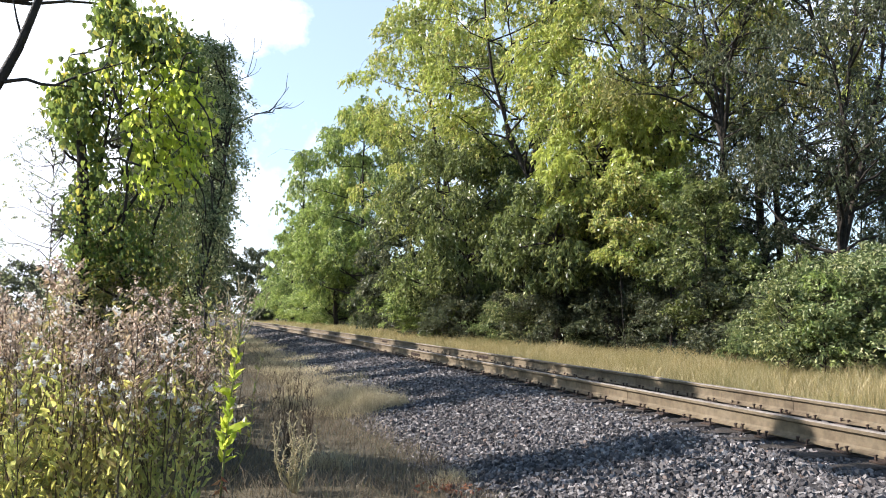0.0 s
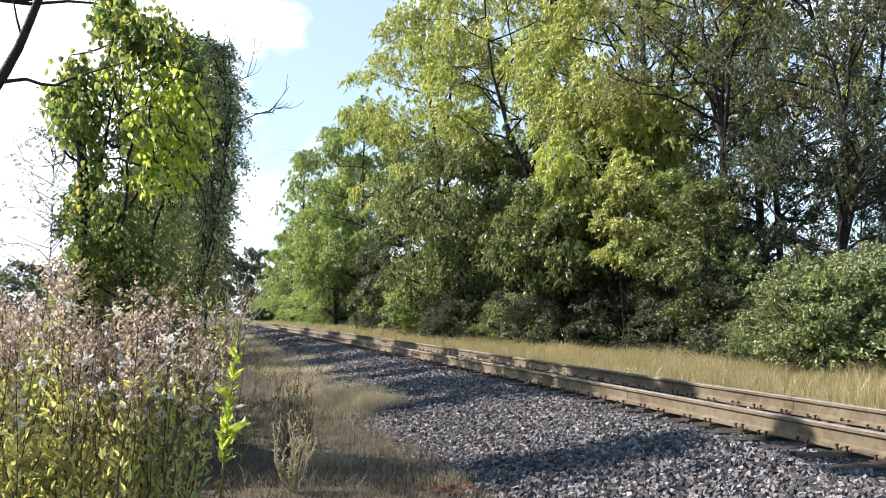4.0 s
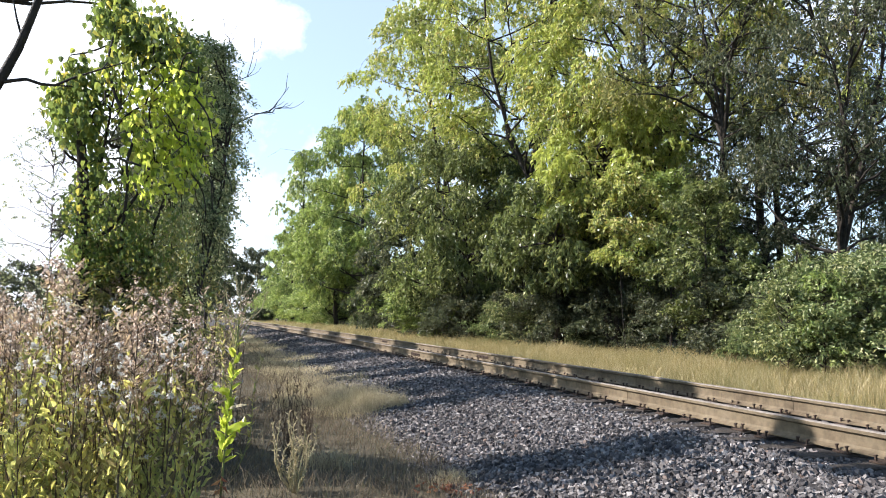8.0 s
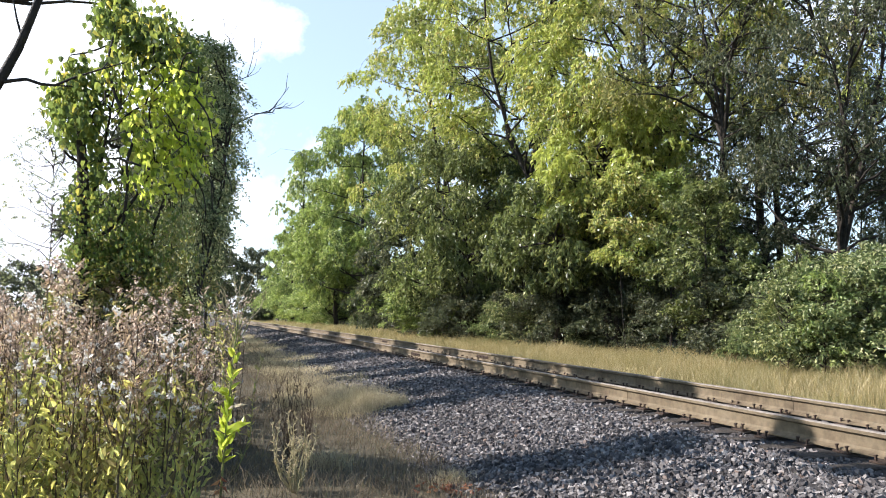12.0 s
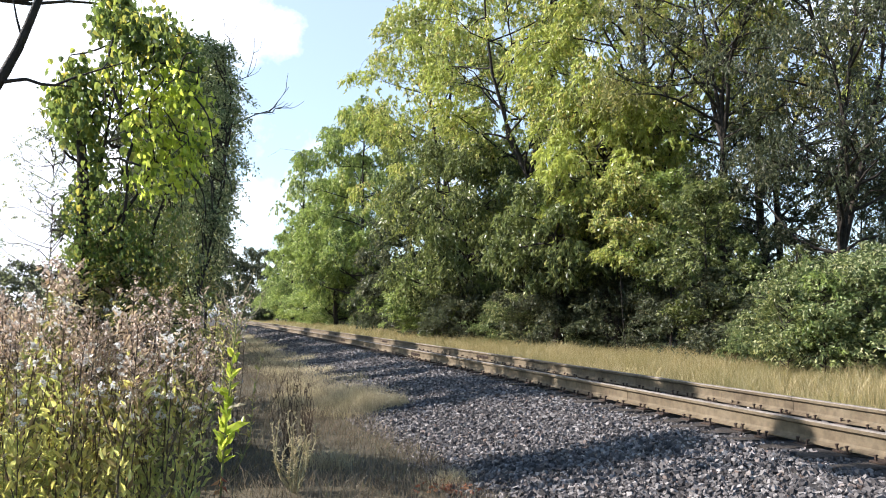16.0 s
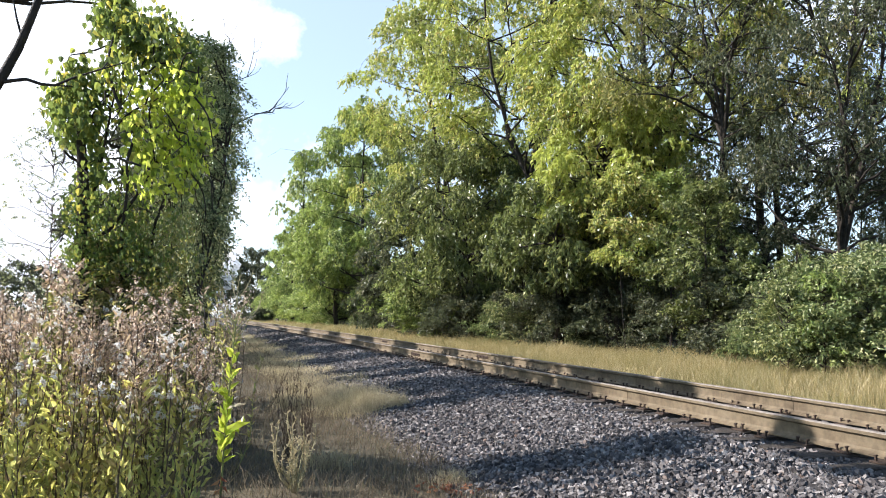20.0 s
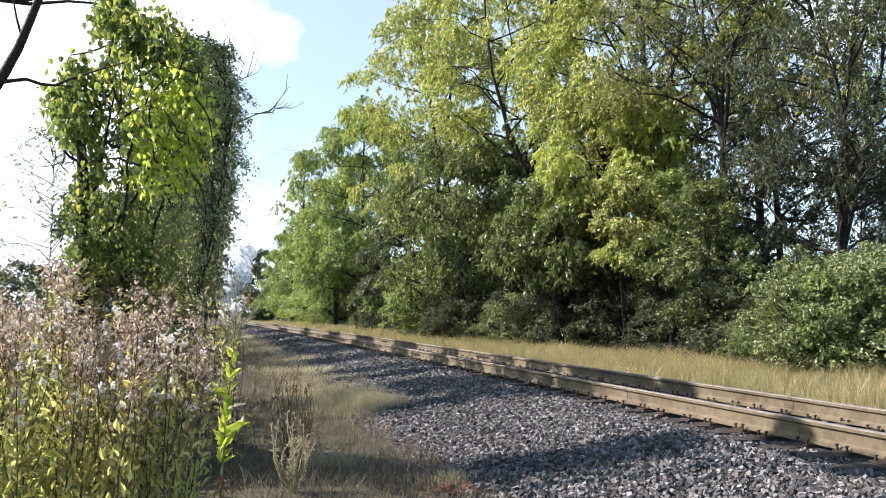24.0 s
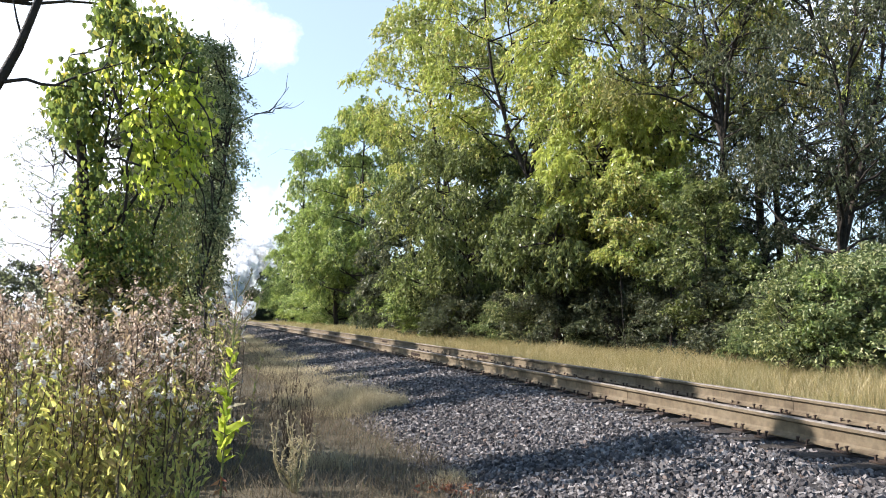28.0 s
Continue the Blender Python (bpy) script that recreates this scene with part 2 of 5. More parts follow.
STEEL = rough_material("rail_steel", [(0.3, (0.17, 0.145, 0.12)), (0.7, (0.30, 0.265, 0.23))], 3.0, rough=0.7, metal=0.15, bump=0.05)
TIE = rough_material("tie_wood", [(0.3, (0.028, 0.024, 0.02)), (0.55, (0.07, 0.057, 0.046)), (0.8, (0.15, 0.122, 0.096))], 6.0, bump=0.8)
LOCO_BLACK = rough_material("black_paint", [(0.3, (0.012, 0.012, 0.013)), (0.7, (0.03, 0.03, 0.03))], 3.0, rough=0.4, bump=0.05)
LOCO_RED = rough_material("red_paint", [(0.3, (0.35, 0.03, 0.02)), (0.7, (0.5, 0.06, 0.04))], 3.0, rough=0.4, bump=0.05)
LOCO_WHITE = rough_material("white_paint", [(0.3, (0.7, 0.7, 0.68)), (0.7, (0.82, 0.82, 0.8))], 3.0, rough=0.4, bump=0.05)
STEAM, _n, _l, _b = material("steam")
_nz = noise_node(_n, _l, 1.2, 5.0)
_r = ramp(_n, [(0.3, (0.93, 0.93, 0.94)), (0.7, (0.98, 0.98, 0.98))])
_l.new(_nz.outputs[0], _r.inputs[0])
_l.new(_r.outputs[0], _b.inputs["Base Color"])
_b.inputs["Roughness"].default_value, _b.inputs["Specular IOR Level"].default_value = 1.0, 0.0
_b.inputs["Subsurface Weight"].default_value, _b.inputs["Subsurface Scale"].default_value = 1.0, 4.0
_b.inputs["Subsurface Radius"].default_value = (1.0, 1.0, 1.0)
_tl = _n.new("ShaderNodeBsdfTranslucent")
_tl.inputs[0].default_value = (0.98, 0.98, 0.98, 1)
_sh1 = _n.new("ShaderNodeMixShader")
_sh1.inputs[0].default_value = 0.6
_l.new(_b.outputs[0], _sh1.inputs[1])
_l.new(_tl.outputs[0], _sh1.inputs[2])
_bp = _n.new("ShaderNodeBump")
_bp.inputs["Strength"].default_value, _bp.inputs["Distance"].default_value = 0.6, 1.0
_l.new(noise_node(_n, _l, 2.2, 3.0).outputs[0], _bp.inputs["Height"])
_l.new(_bp.outputs[0], _b.inputs["Normal"])
_l.new(_bp.outputs[0], _tl.inputs["Normal"])
_tp = _n.new("ShaderNodeBsdfTransparent")
_nz2 = noise_node(_n, _l, 1.6, 4.0)
_r2 = ramp(_n, [(0.3, (0.12, 0.12, 0.12)), (0.7, (0.6, 0.6, 0.6))])
_l.new(_nz2.outputs[0], _r2.inputs[0])
_sh2 = _n.new("ShaderNodeMixShader")
_l.new(_r2.outputs[0], _sh2.inputs[0])
_l.new(_sh1.outputs[0], _sh2.inputs[1])
_l.new(_tp.outputs[0], _sh2.inputs[2])
_l.new(_sh2.outputs[0], _n["Material Output"].inputs[0])

# ---- the track's line ----
TURN = math.radians(17.3)     # track runs this far to the left of the view
BEND = 1850.0                 # radius of its slow bend to the left
NEAR = 6.81                   # camera to the middle of the track
RAIL_TOP = 0.214


def on_track(s, off=0.0, z=0.0):
    """A point s metres along the track from its foot, off to its right. Arrays or numbers."""
    s = np.asarray(s, float)
    turn = (s - 8.0) / BEND
    base = -8.0 / BEND
    ahead = BEND * (np.sin(turn) - np.sin(base))
    left = BEND * (np.cos(base) - np.cos(turn))
    cx = NEAR * math.cos(TURN) - math.sin(TURN) * ahead - math.cos(TURN) * left
    cy = NEAR * math.sin(TURN) + math.cos(TURN) * ahead - math.sin(TURN) * left
    a = TURN + turn
    return np.stack(np.broadcast_arrays(cx + np.cos(a) * off, cy + np.sin(a) * off, z + 0.0 * s), -1)


def track_pose(s, off=0.0, z=0.0):
    """Pose on the track: y along it, x to its right."""
    p = on_track(s, off, z)
    return pose(float(p[0]), float(p[1]), float(p[2]), 0, 0, math.degrees(TURN + (s - 8.0) / BEND))


GROUND = -0.5


def bed_height(d):
    """Height of the ballast at the distance d from the middle of the track."""
    return np.interp(np.abs(d), [0, 1.35, 1.75, 2.6, 4.3, 5.0], [-0.085, -0.06, -0.085, -0.215, GROUND + 0.01, GROUND - 0.15])


# ---- ground, ballast ----
def build_ground():
    g = Geo()
    a = np.concatenate([-np.geomspace(3000, 40, 18), np.arange(-36, 37, 0.75), np.geomspace(40, 3000, 18)])
    b = np.concatenate([-np.geomspace(2000, 14, 14), np.arange(-10, 40, 0.75), np.geomspace(42, 4000, 22)])
    x, y = np.meshgrid(a, b, indexing="ij")
    z = GROUND + 0.035 * np.sin(x * 1.3 + 0.6 * y) * np.cos(y * 0.9 - 0.4 * x) * (np.hypot(x, y) < 60)
    n, m = x.shape
    i, j = np.meshgrid(np.arange(n - 1), np.arange(m - 1), indexing="ij")
    f = np.stack([i * m + j, (i + 1) * m + j, (i + 1) * m + j + 1, i * m + j + 1], -1).reshape(-1, 4)
    g.add(np.stack([x, y, z], -1).reshape(-1, 3), f)
    tagged(geo_part("ground", g, SOIL, smooth=True), "dry brown turf ground beside the railway", "ground", kind="structure")
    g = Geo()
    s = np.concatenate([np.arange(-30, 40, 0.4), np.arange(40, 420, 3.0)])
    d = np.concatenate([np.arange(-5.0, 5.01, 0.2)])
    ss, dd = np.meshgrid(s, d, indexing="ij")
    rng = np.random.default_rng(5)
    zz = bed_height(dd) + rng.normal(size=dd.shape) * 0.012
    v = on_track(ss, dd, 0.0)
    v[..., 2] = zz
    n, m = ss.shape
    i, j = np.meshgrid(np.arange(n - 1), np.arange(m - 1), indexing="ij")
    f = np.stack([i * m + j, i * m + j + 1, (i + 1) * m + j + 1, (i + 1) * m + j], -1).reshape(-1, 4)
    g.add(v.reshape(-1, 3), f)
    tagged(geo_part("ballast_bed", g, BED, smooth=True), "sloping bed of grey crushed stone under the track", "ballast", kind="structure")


# a rough block: the eight corners of a squat cube
BLOCK_V = np.array([[x, y, z] for x in (-1, 1) for y in (-1, 1) for z in (-1, 1)]) * 0.68
BLOCK_F = np.array([[0, 1, 3, 2], [4, 6, 7, 5], [0, 4, 5, 1], [2, 3, 7, 6], [0, 2, 6, 4], [1, 5, 7, 3]])


def stones(geo, p, size, rng):
    """Angular stones at p."""
    n = len(p)
    q = unit(rng.normal(size=(n, 4)))
    w, x, y, z = q.T
    rot = np.stack([1 - 2 * (y * y + z * z), 2 * (x * y - z * w), 2 * (x * z + y * w),
                    2 * (x * y + z * w), 1 - 2 * (x * x + z * z), 2 * (y * z - x * w),
                    2 * (x * z - y * w), 2 * (y * z + x * w), 1 - 2 * (x * x + y * y)], -1).reshape(n, 3, 3)
    v = BLOCK_V[None] * (1 + rng.normal(size=(n, len(BLOCK_V), 3)) * 0.25)
    v = v * (size[:, None] * rng.uniform(0.6, 1.35, (n, 3)))[:, None, :]
    v = np.einsum("nij,nkj->nki", rot, v) + p[:, None, :]
    f = (np.arange(n)[:, None, None] * len(BLOCK_V) + BLOCK_F[None]).reshape(-1, 4)
    geo.add(v.reshape(-1, 3), f)


def build_stones():
    rng = np.random.default_rng(11)
    g = Geo()
    for s0, s1, d0, d1, count, small, big in ((2.5, 16, -4.5, -1.3, 40000, 0.014, 0.030), (16, 38, -3.7, -1.3, 22000, 0.021, 0.04),
                                             (38, 90, -3.5, -1.3, 8000, 0.036, 0.06), (3, 45, -0.68, 0.68, 5000, 0.022, 0.038), (3, 60, 0.8, 2.6, 2200, 0.025, 0.04), (4, 24, -1.6, -0.95, 3000, 0.014, 0.028), (4, 20, -5.3, -4.3, 420, 0.018, 0.04), (-9, 2.5, -4.4, -1.3, 5000, 0.022, 0.042), (-9, 3, -0.68, 0.68, 1400, 0.025, 0.04)):
        s, d = rng.uniform(s0, s1, count), rng.uniform(d0, d1, count)
        # the tops of the ties stay bare
        clear = (np.abs(d) > 1.42) | (np.abs((s + 4.25) % 0.5 - 0.25) > 0.125)
        s, d = s[clear], d[clear]
        count = len(s)
        p = on_track(s, d, 0.0)
        size = rng.uniform(small, big, count)
        p[:, 2] = bed_height(d) + rng.uniform(-0.3, 0.9, count) * size
        stones(g, p, size, rng)
    ob = geo_part("ballast_stones", g, STONE)
    tagged(ob, "loose grey crushed stones of the railway ballast", "ballast", kind="stuff")


# ---- track ----
PROFILE = [(-0.076, 0.0), (-0.076, 0.012), (-0.02, 0.03), (-0.009, 0.05), (-0.009, 0.135), (-0.037, 0.15), (-0.037, 0.176), (-0.028, 0.186),
           (0.028, 0.186), (0.037, 0.176), (0.037, 0.15), (0.009, 0.135), (0.009, 0.05), (0.02, 0.03), (0.076, 0.012), (0.076, 0.0)]


def rail_geo(s0, s1, off):
    g = Geo()
    n = max(2, int((s1 - s0) / 3) + 1)
    s = np.linspace(s0, s1, n)
    prof = np.array(PROFILE)
    k = len(prof)
    v = on_track(s[:, None], off + prof[None, :, 0], 0.0)
    v[..., 2] = -0.014 + prof[None, :, 1] * 1.225
    i, j = np.meshgrid(np.arange(n - 1), np.arange(k), indexing="ij")
    f = np.stack([i * k + j, (i + 1) * k + j, (i + 1) * k + (j + 1) % k, i * k + (j + 1) % k], -1)
    top = np.array([jj in (6, 7, 8) for jj in range(k)])
    g.add(v.reshape(-1, 3), f[:, ~top].reshape(-1, 4), 0)
    g.add(v.reshape(-1, 3), f[:, top].reshape(-1, 4), 1)
    for ring in (v[0], v[-1]):
        g.add(ring, np.array([[0, 1, 14, 15], [1, 2, 13, 14], [2, 3, 12, 13], [3, 4, 11, 12], [4, 5, 10, 11], [5, 6, 9, 10], [6, 7, 8, 9]]))
    return g


def build_track():
    track = thing("railway_track", Matrix(), "single railway track with rusty rails on worn wooden ties", "railway track")
    gap = 11.9
    for off, first in ((-0.755, 22.0), (0.755, 20.3)):
        s = first - 4 * gap
        while s < 380:
            geo_part("rail", rail_geo(s + 0.004, s + gap - 0.004, off), [RUST, STEEL], track, "rusty steel rail with a polished top")
            if 15 < s < 120:
                for side in (-1, 1):
                    bar = part("joint_bar", box_bm(0.022, 0.9, 0.085, 0.006), DARK_RUST, track, "dark bolted joint bar")
                    bar.matrix_world = track_pose(s, off + side * 0.024, 0.09)
                    for by in (-0.33, -0.12, 0.12, 0.33):
                        bolt = part("bolt", cyl_bm(0.017, 0.015, 0.03, Matrix.Rotation(math.pi / 2, 4, "Y"), 6), DARK_RUST, bar)
                        bolt.location = (side * 0.022, by, 0)
            s += gap
    # ties near the camera, each with its plates and spikes
    rng = np.random.default_rng(21)
    tie_me = []
    for k in range(4):
        bm = box_bm(2.74, 0.23, 0.18, 0.012)
        bmesh.ops.subdivide_edges(bm, edges=[e for e in bm.edges if abs(e.verts[0].co.x - e.verts[1].co.x) > 1], cuts=6)
        for v in bm.verts:
            v.co += Vector(rng.normal(size=3) * (0.004, 0.006, 0.004))
        me = bpy.data.meshes.new("tie")
        bm.to_mesh(me)
        bm.free()
        me.materials.append(TIE)
        tie_me.append(me)
    bm = box_bm(0.36, 0.19, 0.02, 0.004)
    plate_me = bpy.data.meshes.new("tie_plate")
    bm.to_mesh(plate_me)
    plate_me.materials.append(DARK_RUST)
    bm.free()
    bm = box_bm(0.018, 0.018, 0.062, 0.0, (0, 0, 0.031))
    bmesh.ops.create_cube(bm, size=1.0, matrix=Matrix.Translation((0.005, 0, 0.064)) @ Matrix.Diagonal((0.03, 0.026, 0.014, 1)))
    spike_me = bpy.data.meshes.new("spike")
    bm.to_mesh(spike_me)
    spike_me.materials.append(DARK_RUST)
    bm.free()
    for i in range(190):
        s = -4 + i * 0.5 + rng.normal() * 0.02
        tie = new("tie", tie_me[i % 4])
        tie.parent = track
        tie.matrix_world = track_pose(s, rng.normal() * 0.03, -0.127 + rng.normal() * 0.006) @ pose(0, 0, 0, rng.normal() * 0.7, 0, rng.normal() * 1.0)
        if i > 130:
            continue
        for off in (-0.755, 0.755):
            pl = new("tie_plate", plate_me)
            pl.parent = tie
            pl.location = (off, 0, 0.1)
            if 14 <= i < 62:
                for sx, sy in ((-1, -0.06), (-1, 0.055), (1, -0.055), (1, 0.06)):
                    sp = new("spike", spike_me)
                    sp.parent = tie
                    sp.matrix_local = pose(off + (sx * 0.088 if sx * off < 0 else sx * 0.145), sy + rng.normal() * 0.008, 0.088 + rng.uniform(0, 0.016), rng.normal() * 7, rng.normal() * 7, 0 if sx < 0 else 180)
    g = Geo()
    unit_box = np.array([[-1, -1, -1], [1, -1, -1], [1, 1, -1], [-1, 1, -1], [-1, -1, 1], [1, -1, 1], [1, 1, 1], [-1, 1, 1]]) * 0.5
    box_f = np.array([[0, 3, 2, 1], [4, 5, 6, 7], [0, 1, 5, 4], [1, 2, 6, 5], [2, 3, 7, 6], [3, 0, 4, 7]])
    for i in range(500):
        s = 91 + i * 0.5
        m = np.array(track_pose(s, rng.normal() * 0.03, -0.127))
        g.add((unit_box * (2.6, 0.22, 0.18)) @ m[:3, :3].T + m[:3, 3], box_f)
    tagged(geo_part("ties_far", g, TIE, track), kind="stuff")


# ---- trees ----
def bent(a, b, rng, n=6, sway=0.08, sag=0.0):
    a, b = np.asarray(a, float), np.asarray(b, float)
    t = np.linspace(0, 1, n)[:, None]
    length = np.linalg.norm(b - a)
    w = rng.normal(size=3) * length * sway
    w2 = rng.normal(size=3) * length * sway * 0.5
    p = a + (b - a) * t + w * np.sin(t * math.pi) + w2 * np.sin(t * 2 * math.pi)
    p[:, 2] -= sag * length * t[:, 0] * t[:, 0]
    return p


def leaf_sprays(green, lobes, total, leaf, spread, droop, rng):
    """Leaves on hanging sprays round the lobes (x, y, z, radius) of a crown, with gaps between the lobes."""
    per = 15
    n = max(1, total // per)
    weight = lobes[:, 3] ** 2
    who = rng.choice(len(lobes), n, p=weight / weight.sum())
    c, r = lobes[who, :3], lobes[who, 3]
    out = unit(rng.normal(size=(n, 3)) + unit(c * (1, 1, 0) + 1e-6) * 0.6 + (0, 0, 0.45))
    start = c + out * (r * rng.uniform(0.45, 1.0, n))[:, None] * (1, 1, 0.8)
    start = np.where(rng.uniform(0, 1, n)[:, None] < 0.14, c + rng.normal(size=(n, 3)) * 0.3 * r[:, None], start)
    head = unit((out + rng.normal(size=(n, 3)) * 0.45) * (1, 1, 0.0) + 1e-6)
    long = rng.uniform(0.5, 1.35, n) * spread
    k = np.repeat(np.arange(n), per)
    w = rng.uniform(0, 1, len(k))
    p = start[k] + head[k] * (long[k] * 0.6 * w)[:, None]
    p[:, 2] += long[k] * (0.25 * w - (0.25 + 0.65 * droop) * w * w)
    p += rng.normal(size=p.shape) * 0.07 * spread
    keep = p[:, 2] > 0.12
    p, k = p[keep], k[keep]
    way = unit(head[k] * 0.5 + rng.normal(size=p.shape) * 0.55 + np.array([0, 0, -0.75 * droop]))
    face = unit(out[k] * 0.7 + (0, 0, 0.55)) * 0.5
    ln = leaf * rng.uniform(0.6, 1.3, len(p))
    leaf_quads(green, p, way, ln, ln * rng.uniform(0.32, 0.52, len(p)), rng, face=face)


def tree(name, m, label, height, radius, base, limbs, clumps, per, leaf, leaf_mat, seed, trunk_r=0.2, droop=0.8, spread=0.75,
         stems=1, lean=0.0, group="", category="tree", fork=0.0, wide_at=0.45):
    """A tree: trunk with limbs and twigs, and a crown of leaf clumps hung on the twigs."""
    rng = np.random.default_rng(seed)
    wood, green = Geo(), Geo()
    lobes = []
    trunks = []
    for k in range(stems):
        off = rng.normal(size=2) * (0.12 * radius if stems > 1 else 0.02)
        end = (off[0] * 3 + lean * height, off[1] * 3, height * (0.97 - 0.08 * k))
        p = bent((off[0] * 0.4, off[1] * 0.4, -0.1), end, rng, 10, 0.03)
        if fork:
            # the stems rise as one and part at the fork
            away = k * 2 * math.pi / stems + 0.4
            reach = radius * rng.uniform(0.35, 0.6)
            low = bent((0, 0, -0.1), (lean * height, 0, height * fork), rng, 5, 0.01)
            high = bent(low[-1], (math.cos(away) * reach, math.sin(away) * reach, height * rng.uniform(0.85, 0.98)), rng, 6, 0.05)
            p = np.concatenate([low[:4], high])
        trunks.append(p)
        tube(wood, p, np.linspace(trunk_r, trunk_r * 0.12, 10) * (1 if k == 0 else 0.75), 8)
    for i in range(limbs):
        p = trunks[i % stems]
        low_u = max(base * 0.8, fork * 0.95)
        u = low_u + (0.95 - low_u) * (i + rng.uniform(0, 1)) / limbs
        start = np.array([np.interp(u * height, p[:, 2], p[:, c]) for c in range(2)] + [u * height])
        # reach of the crown at the height where the limb ends
        up = min(0.985, u + rng.uniform(0.04, 0.30) * (1 - u * 0.6))
        q = (up - base) / max(1e-3, 1 - base)
        prof = max(0.12, math.sin(math.pi * min(1, max(0.02, q ** (math.log(0.5) / math.log(wide_at))))) ** 0.6) if q > 0 else 0.5
        reach = radius * prof * rng.uniform(0.75, 1.12)
        ang = i * 2.399 + rng.normal() * 0.4
        end = np.array([start[0] * 0.5 + math.cos(ang) * reach, start[1] * 0.5 + math.sin(ang) * reach, up * height])
        limb = bent(start, end, rng, 7, 0.07, 0.08 * droop)
        r0 = max(0.02, trunk_r * 0.42 * (1 - 0.7 * u))
        tube(wood, limb, np.linspace(r0, r0 * 0.2, 7), 5, cap=False)
        for t in range(5):
            w = rng.uniform(0.35, 1.0)
            at = np.array([np.interp(w, np.linspace(0, 1, 7), limb[:, c]) for c in range(3)])
            to = at + rng.normal(size=3) * (0.26 * radius, 0.26 * radius, 0.16 * radius) + (0, 0, 0.03 * radius)
            tw = bent(at, to, rng, 4, 0.1, 0.15 * droop)
            tube(wood, tw, np.linspace(r0 * 0.3, 0.006, 4), 4, cap=False)
            if t < 2:
                lobes.append((*tw[3], radius * rng.uniform(0.10, 0.17)))
        lobes.append((*limb[6], radius * rng.uniform(0.16, 0.27)))
        if rng.uniform() < 0.6:
            lobes.append((*limb[4], radius * rng.uniform(0.12, 0.2)))
    if clumps:
        leaf_sprays(green, np.array(lobes), clumps * per, leaf, spread, droop, rng)
    ob = thing(name, m, label, category, group)
    geo_part("trunk", wood, BARK, ob, "dark brown bark", True)
    if clumps:
        geo_part("crown", green, leaf_mat, ob)
    return ob


def at_view(px, depth, z=GROUND):
    """Ground place at a bearing (thousandths of the depth) and depth."""
    return pose(px * depth, depth, z)


def build_woods():
    tall = "trees along the track"
    # tall wood beyond the track: bearing, depth, height, radius, material, stems
    rows = [(0.53, 27, 19.0, 4.8, 0.19, LEAF_DUSK, 3, 31, "tall dark green tree with gaps of sky in its crown", 400, 130),
            (0.378, 31, 22.0, 5.0, 0.28, LEAF_DULL, 5, 32, "tall tree with several dark forking trunks and thin leaves", 175, 130),
            (0.25, 37, 24.0, 5.6, 0.33, LEAF_YELLOW, 2, 33, "tall yellow-green tree with drooping leaves", 320, 120),
            (0.115, 45, 25.0, 6.2, 0.24, LEAF_YELLOW, 4, 34, "tall yellow-green tree with several upright trunks", 350, 120),
            (0.0, 56, 27.0, 6.3, 0.24, LEAF_YELLOW, 2, 35, "tall sunlit yellow-green tree", 430, 120),
            (-0.105, 84, 25.0, 7.4, 0.05, LEAF_GREEN, 1, 36, "green leafy tree, lower than its neighbours", 560, 110),
            (-0.14, 92, 18.5, 5.2, 0.06, LEAF_GREEN, 1, 37, "green leafy tree farther along the track", 300, 100),
            (-0.186, 105, 24.0, 2.8, 0.3, LEAF_GREEN, 1, 38, "slender pale green tree with an open crown", 110, 80),
            (-0.20, 135, 16.0, 5.5, 0.05, LEAF_GREEN, 1, 39, "rounded green tree far along the track", 220, 90),
            (0.03, 47, 13.0, 4.8, 0.10, LEAF_OLIVE, 2, 43, "broad deep green tree with low hanging branches", 330, 110),
            (0.228, 35, 13.0, 3.4, 0.38, LEAF_YELLOW, 2, 48, "yellow-green tree in front of taller ones", 190, 110),
            (0.15, 37, 8.6, 3.0, 0.42, LEAF_OLIVE, 2, 49, "olive-green tree under the taller yellow ones", 210, 110),
            (0.46, 38, 21.0, 5.0, 0.28, LEAF_DARK, 2, 40, "dark green tree standing behind others", 110, 90),
            (0.66, 26, 17.0, 3.4, 0.6, LEAF_YELLOW, 1, 41, "tree with yellow-green leaves hanging from above", 80, 100)]
    for b, d, h, r, base, mat, stems, seed, label, cl, per in rows:
        fork = 0.4 if stems > 3 else 0.2 if stems == 3 else 0.0
        tree("woodland_tree", at_view(b, d), label, h, r, base, 44, cl, per, 0.16 if d < 28 else 0.2 if d < 32 else 0.26 if d < 60 else 0.36, mat, seed,
             trunk_r=0.22 if d < 32 else 0.3, stems=stems, spread=0.72 if d < 60 else 1.0, droop=1.3, fork=fork, group=tall)
    tree("young_tree", at_view(0.30, 32), "young bright green tree before the dark wood", 7.8, 2.0, 0.42, 26, 90, 80, 0.2, LEAF_GREEN, 44, trunk_r=0.07, spread=0.6, droop=0.5)
    tree("young_tree", at_view(0.243, 31.5), "young yellow-green tree before the wood", 8.2, 1.5, 0.56, 28, 90, 80, 0.18, LEAF_YELLOW, 81, trunk_r=0.02, spread=0.55, droop=0.9)
    tree("young_tree", at_view(0.352, 28), "low olive-green tree at the edge of the wood", 6.8, 1.7, 0.16, 34, 120, 90, 0.17, LEAF_OLIVE, 45, trunk_r=0.07, spread=0.55, droop=0.5)
    tree("young_tree", at_view(0.425, 31), "young dark green tree with a high crown among taller ones", 10.5, 2.3, 0.24, 34, 90, 90, 0.17, LEAF_DUSK, 46, trunk_r=0.08, spread=0.6, droop=0.6)
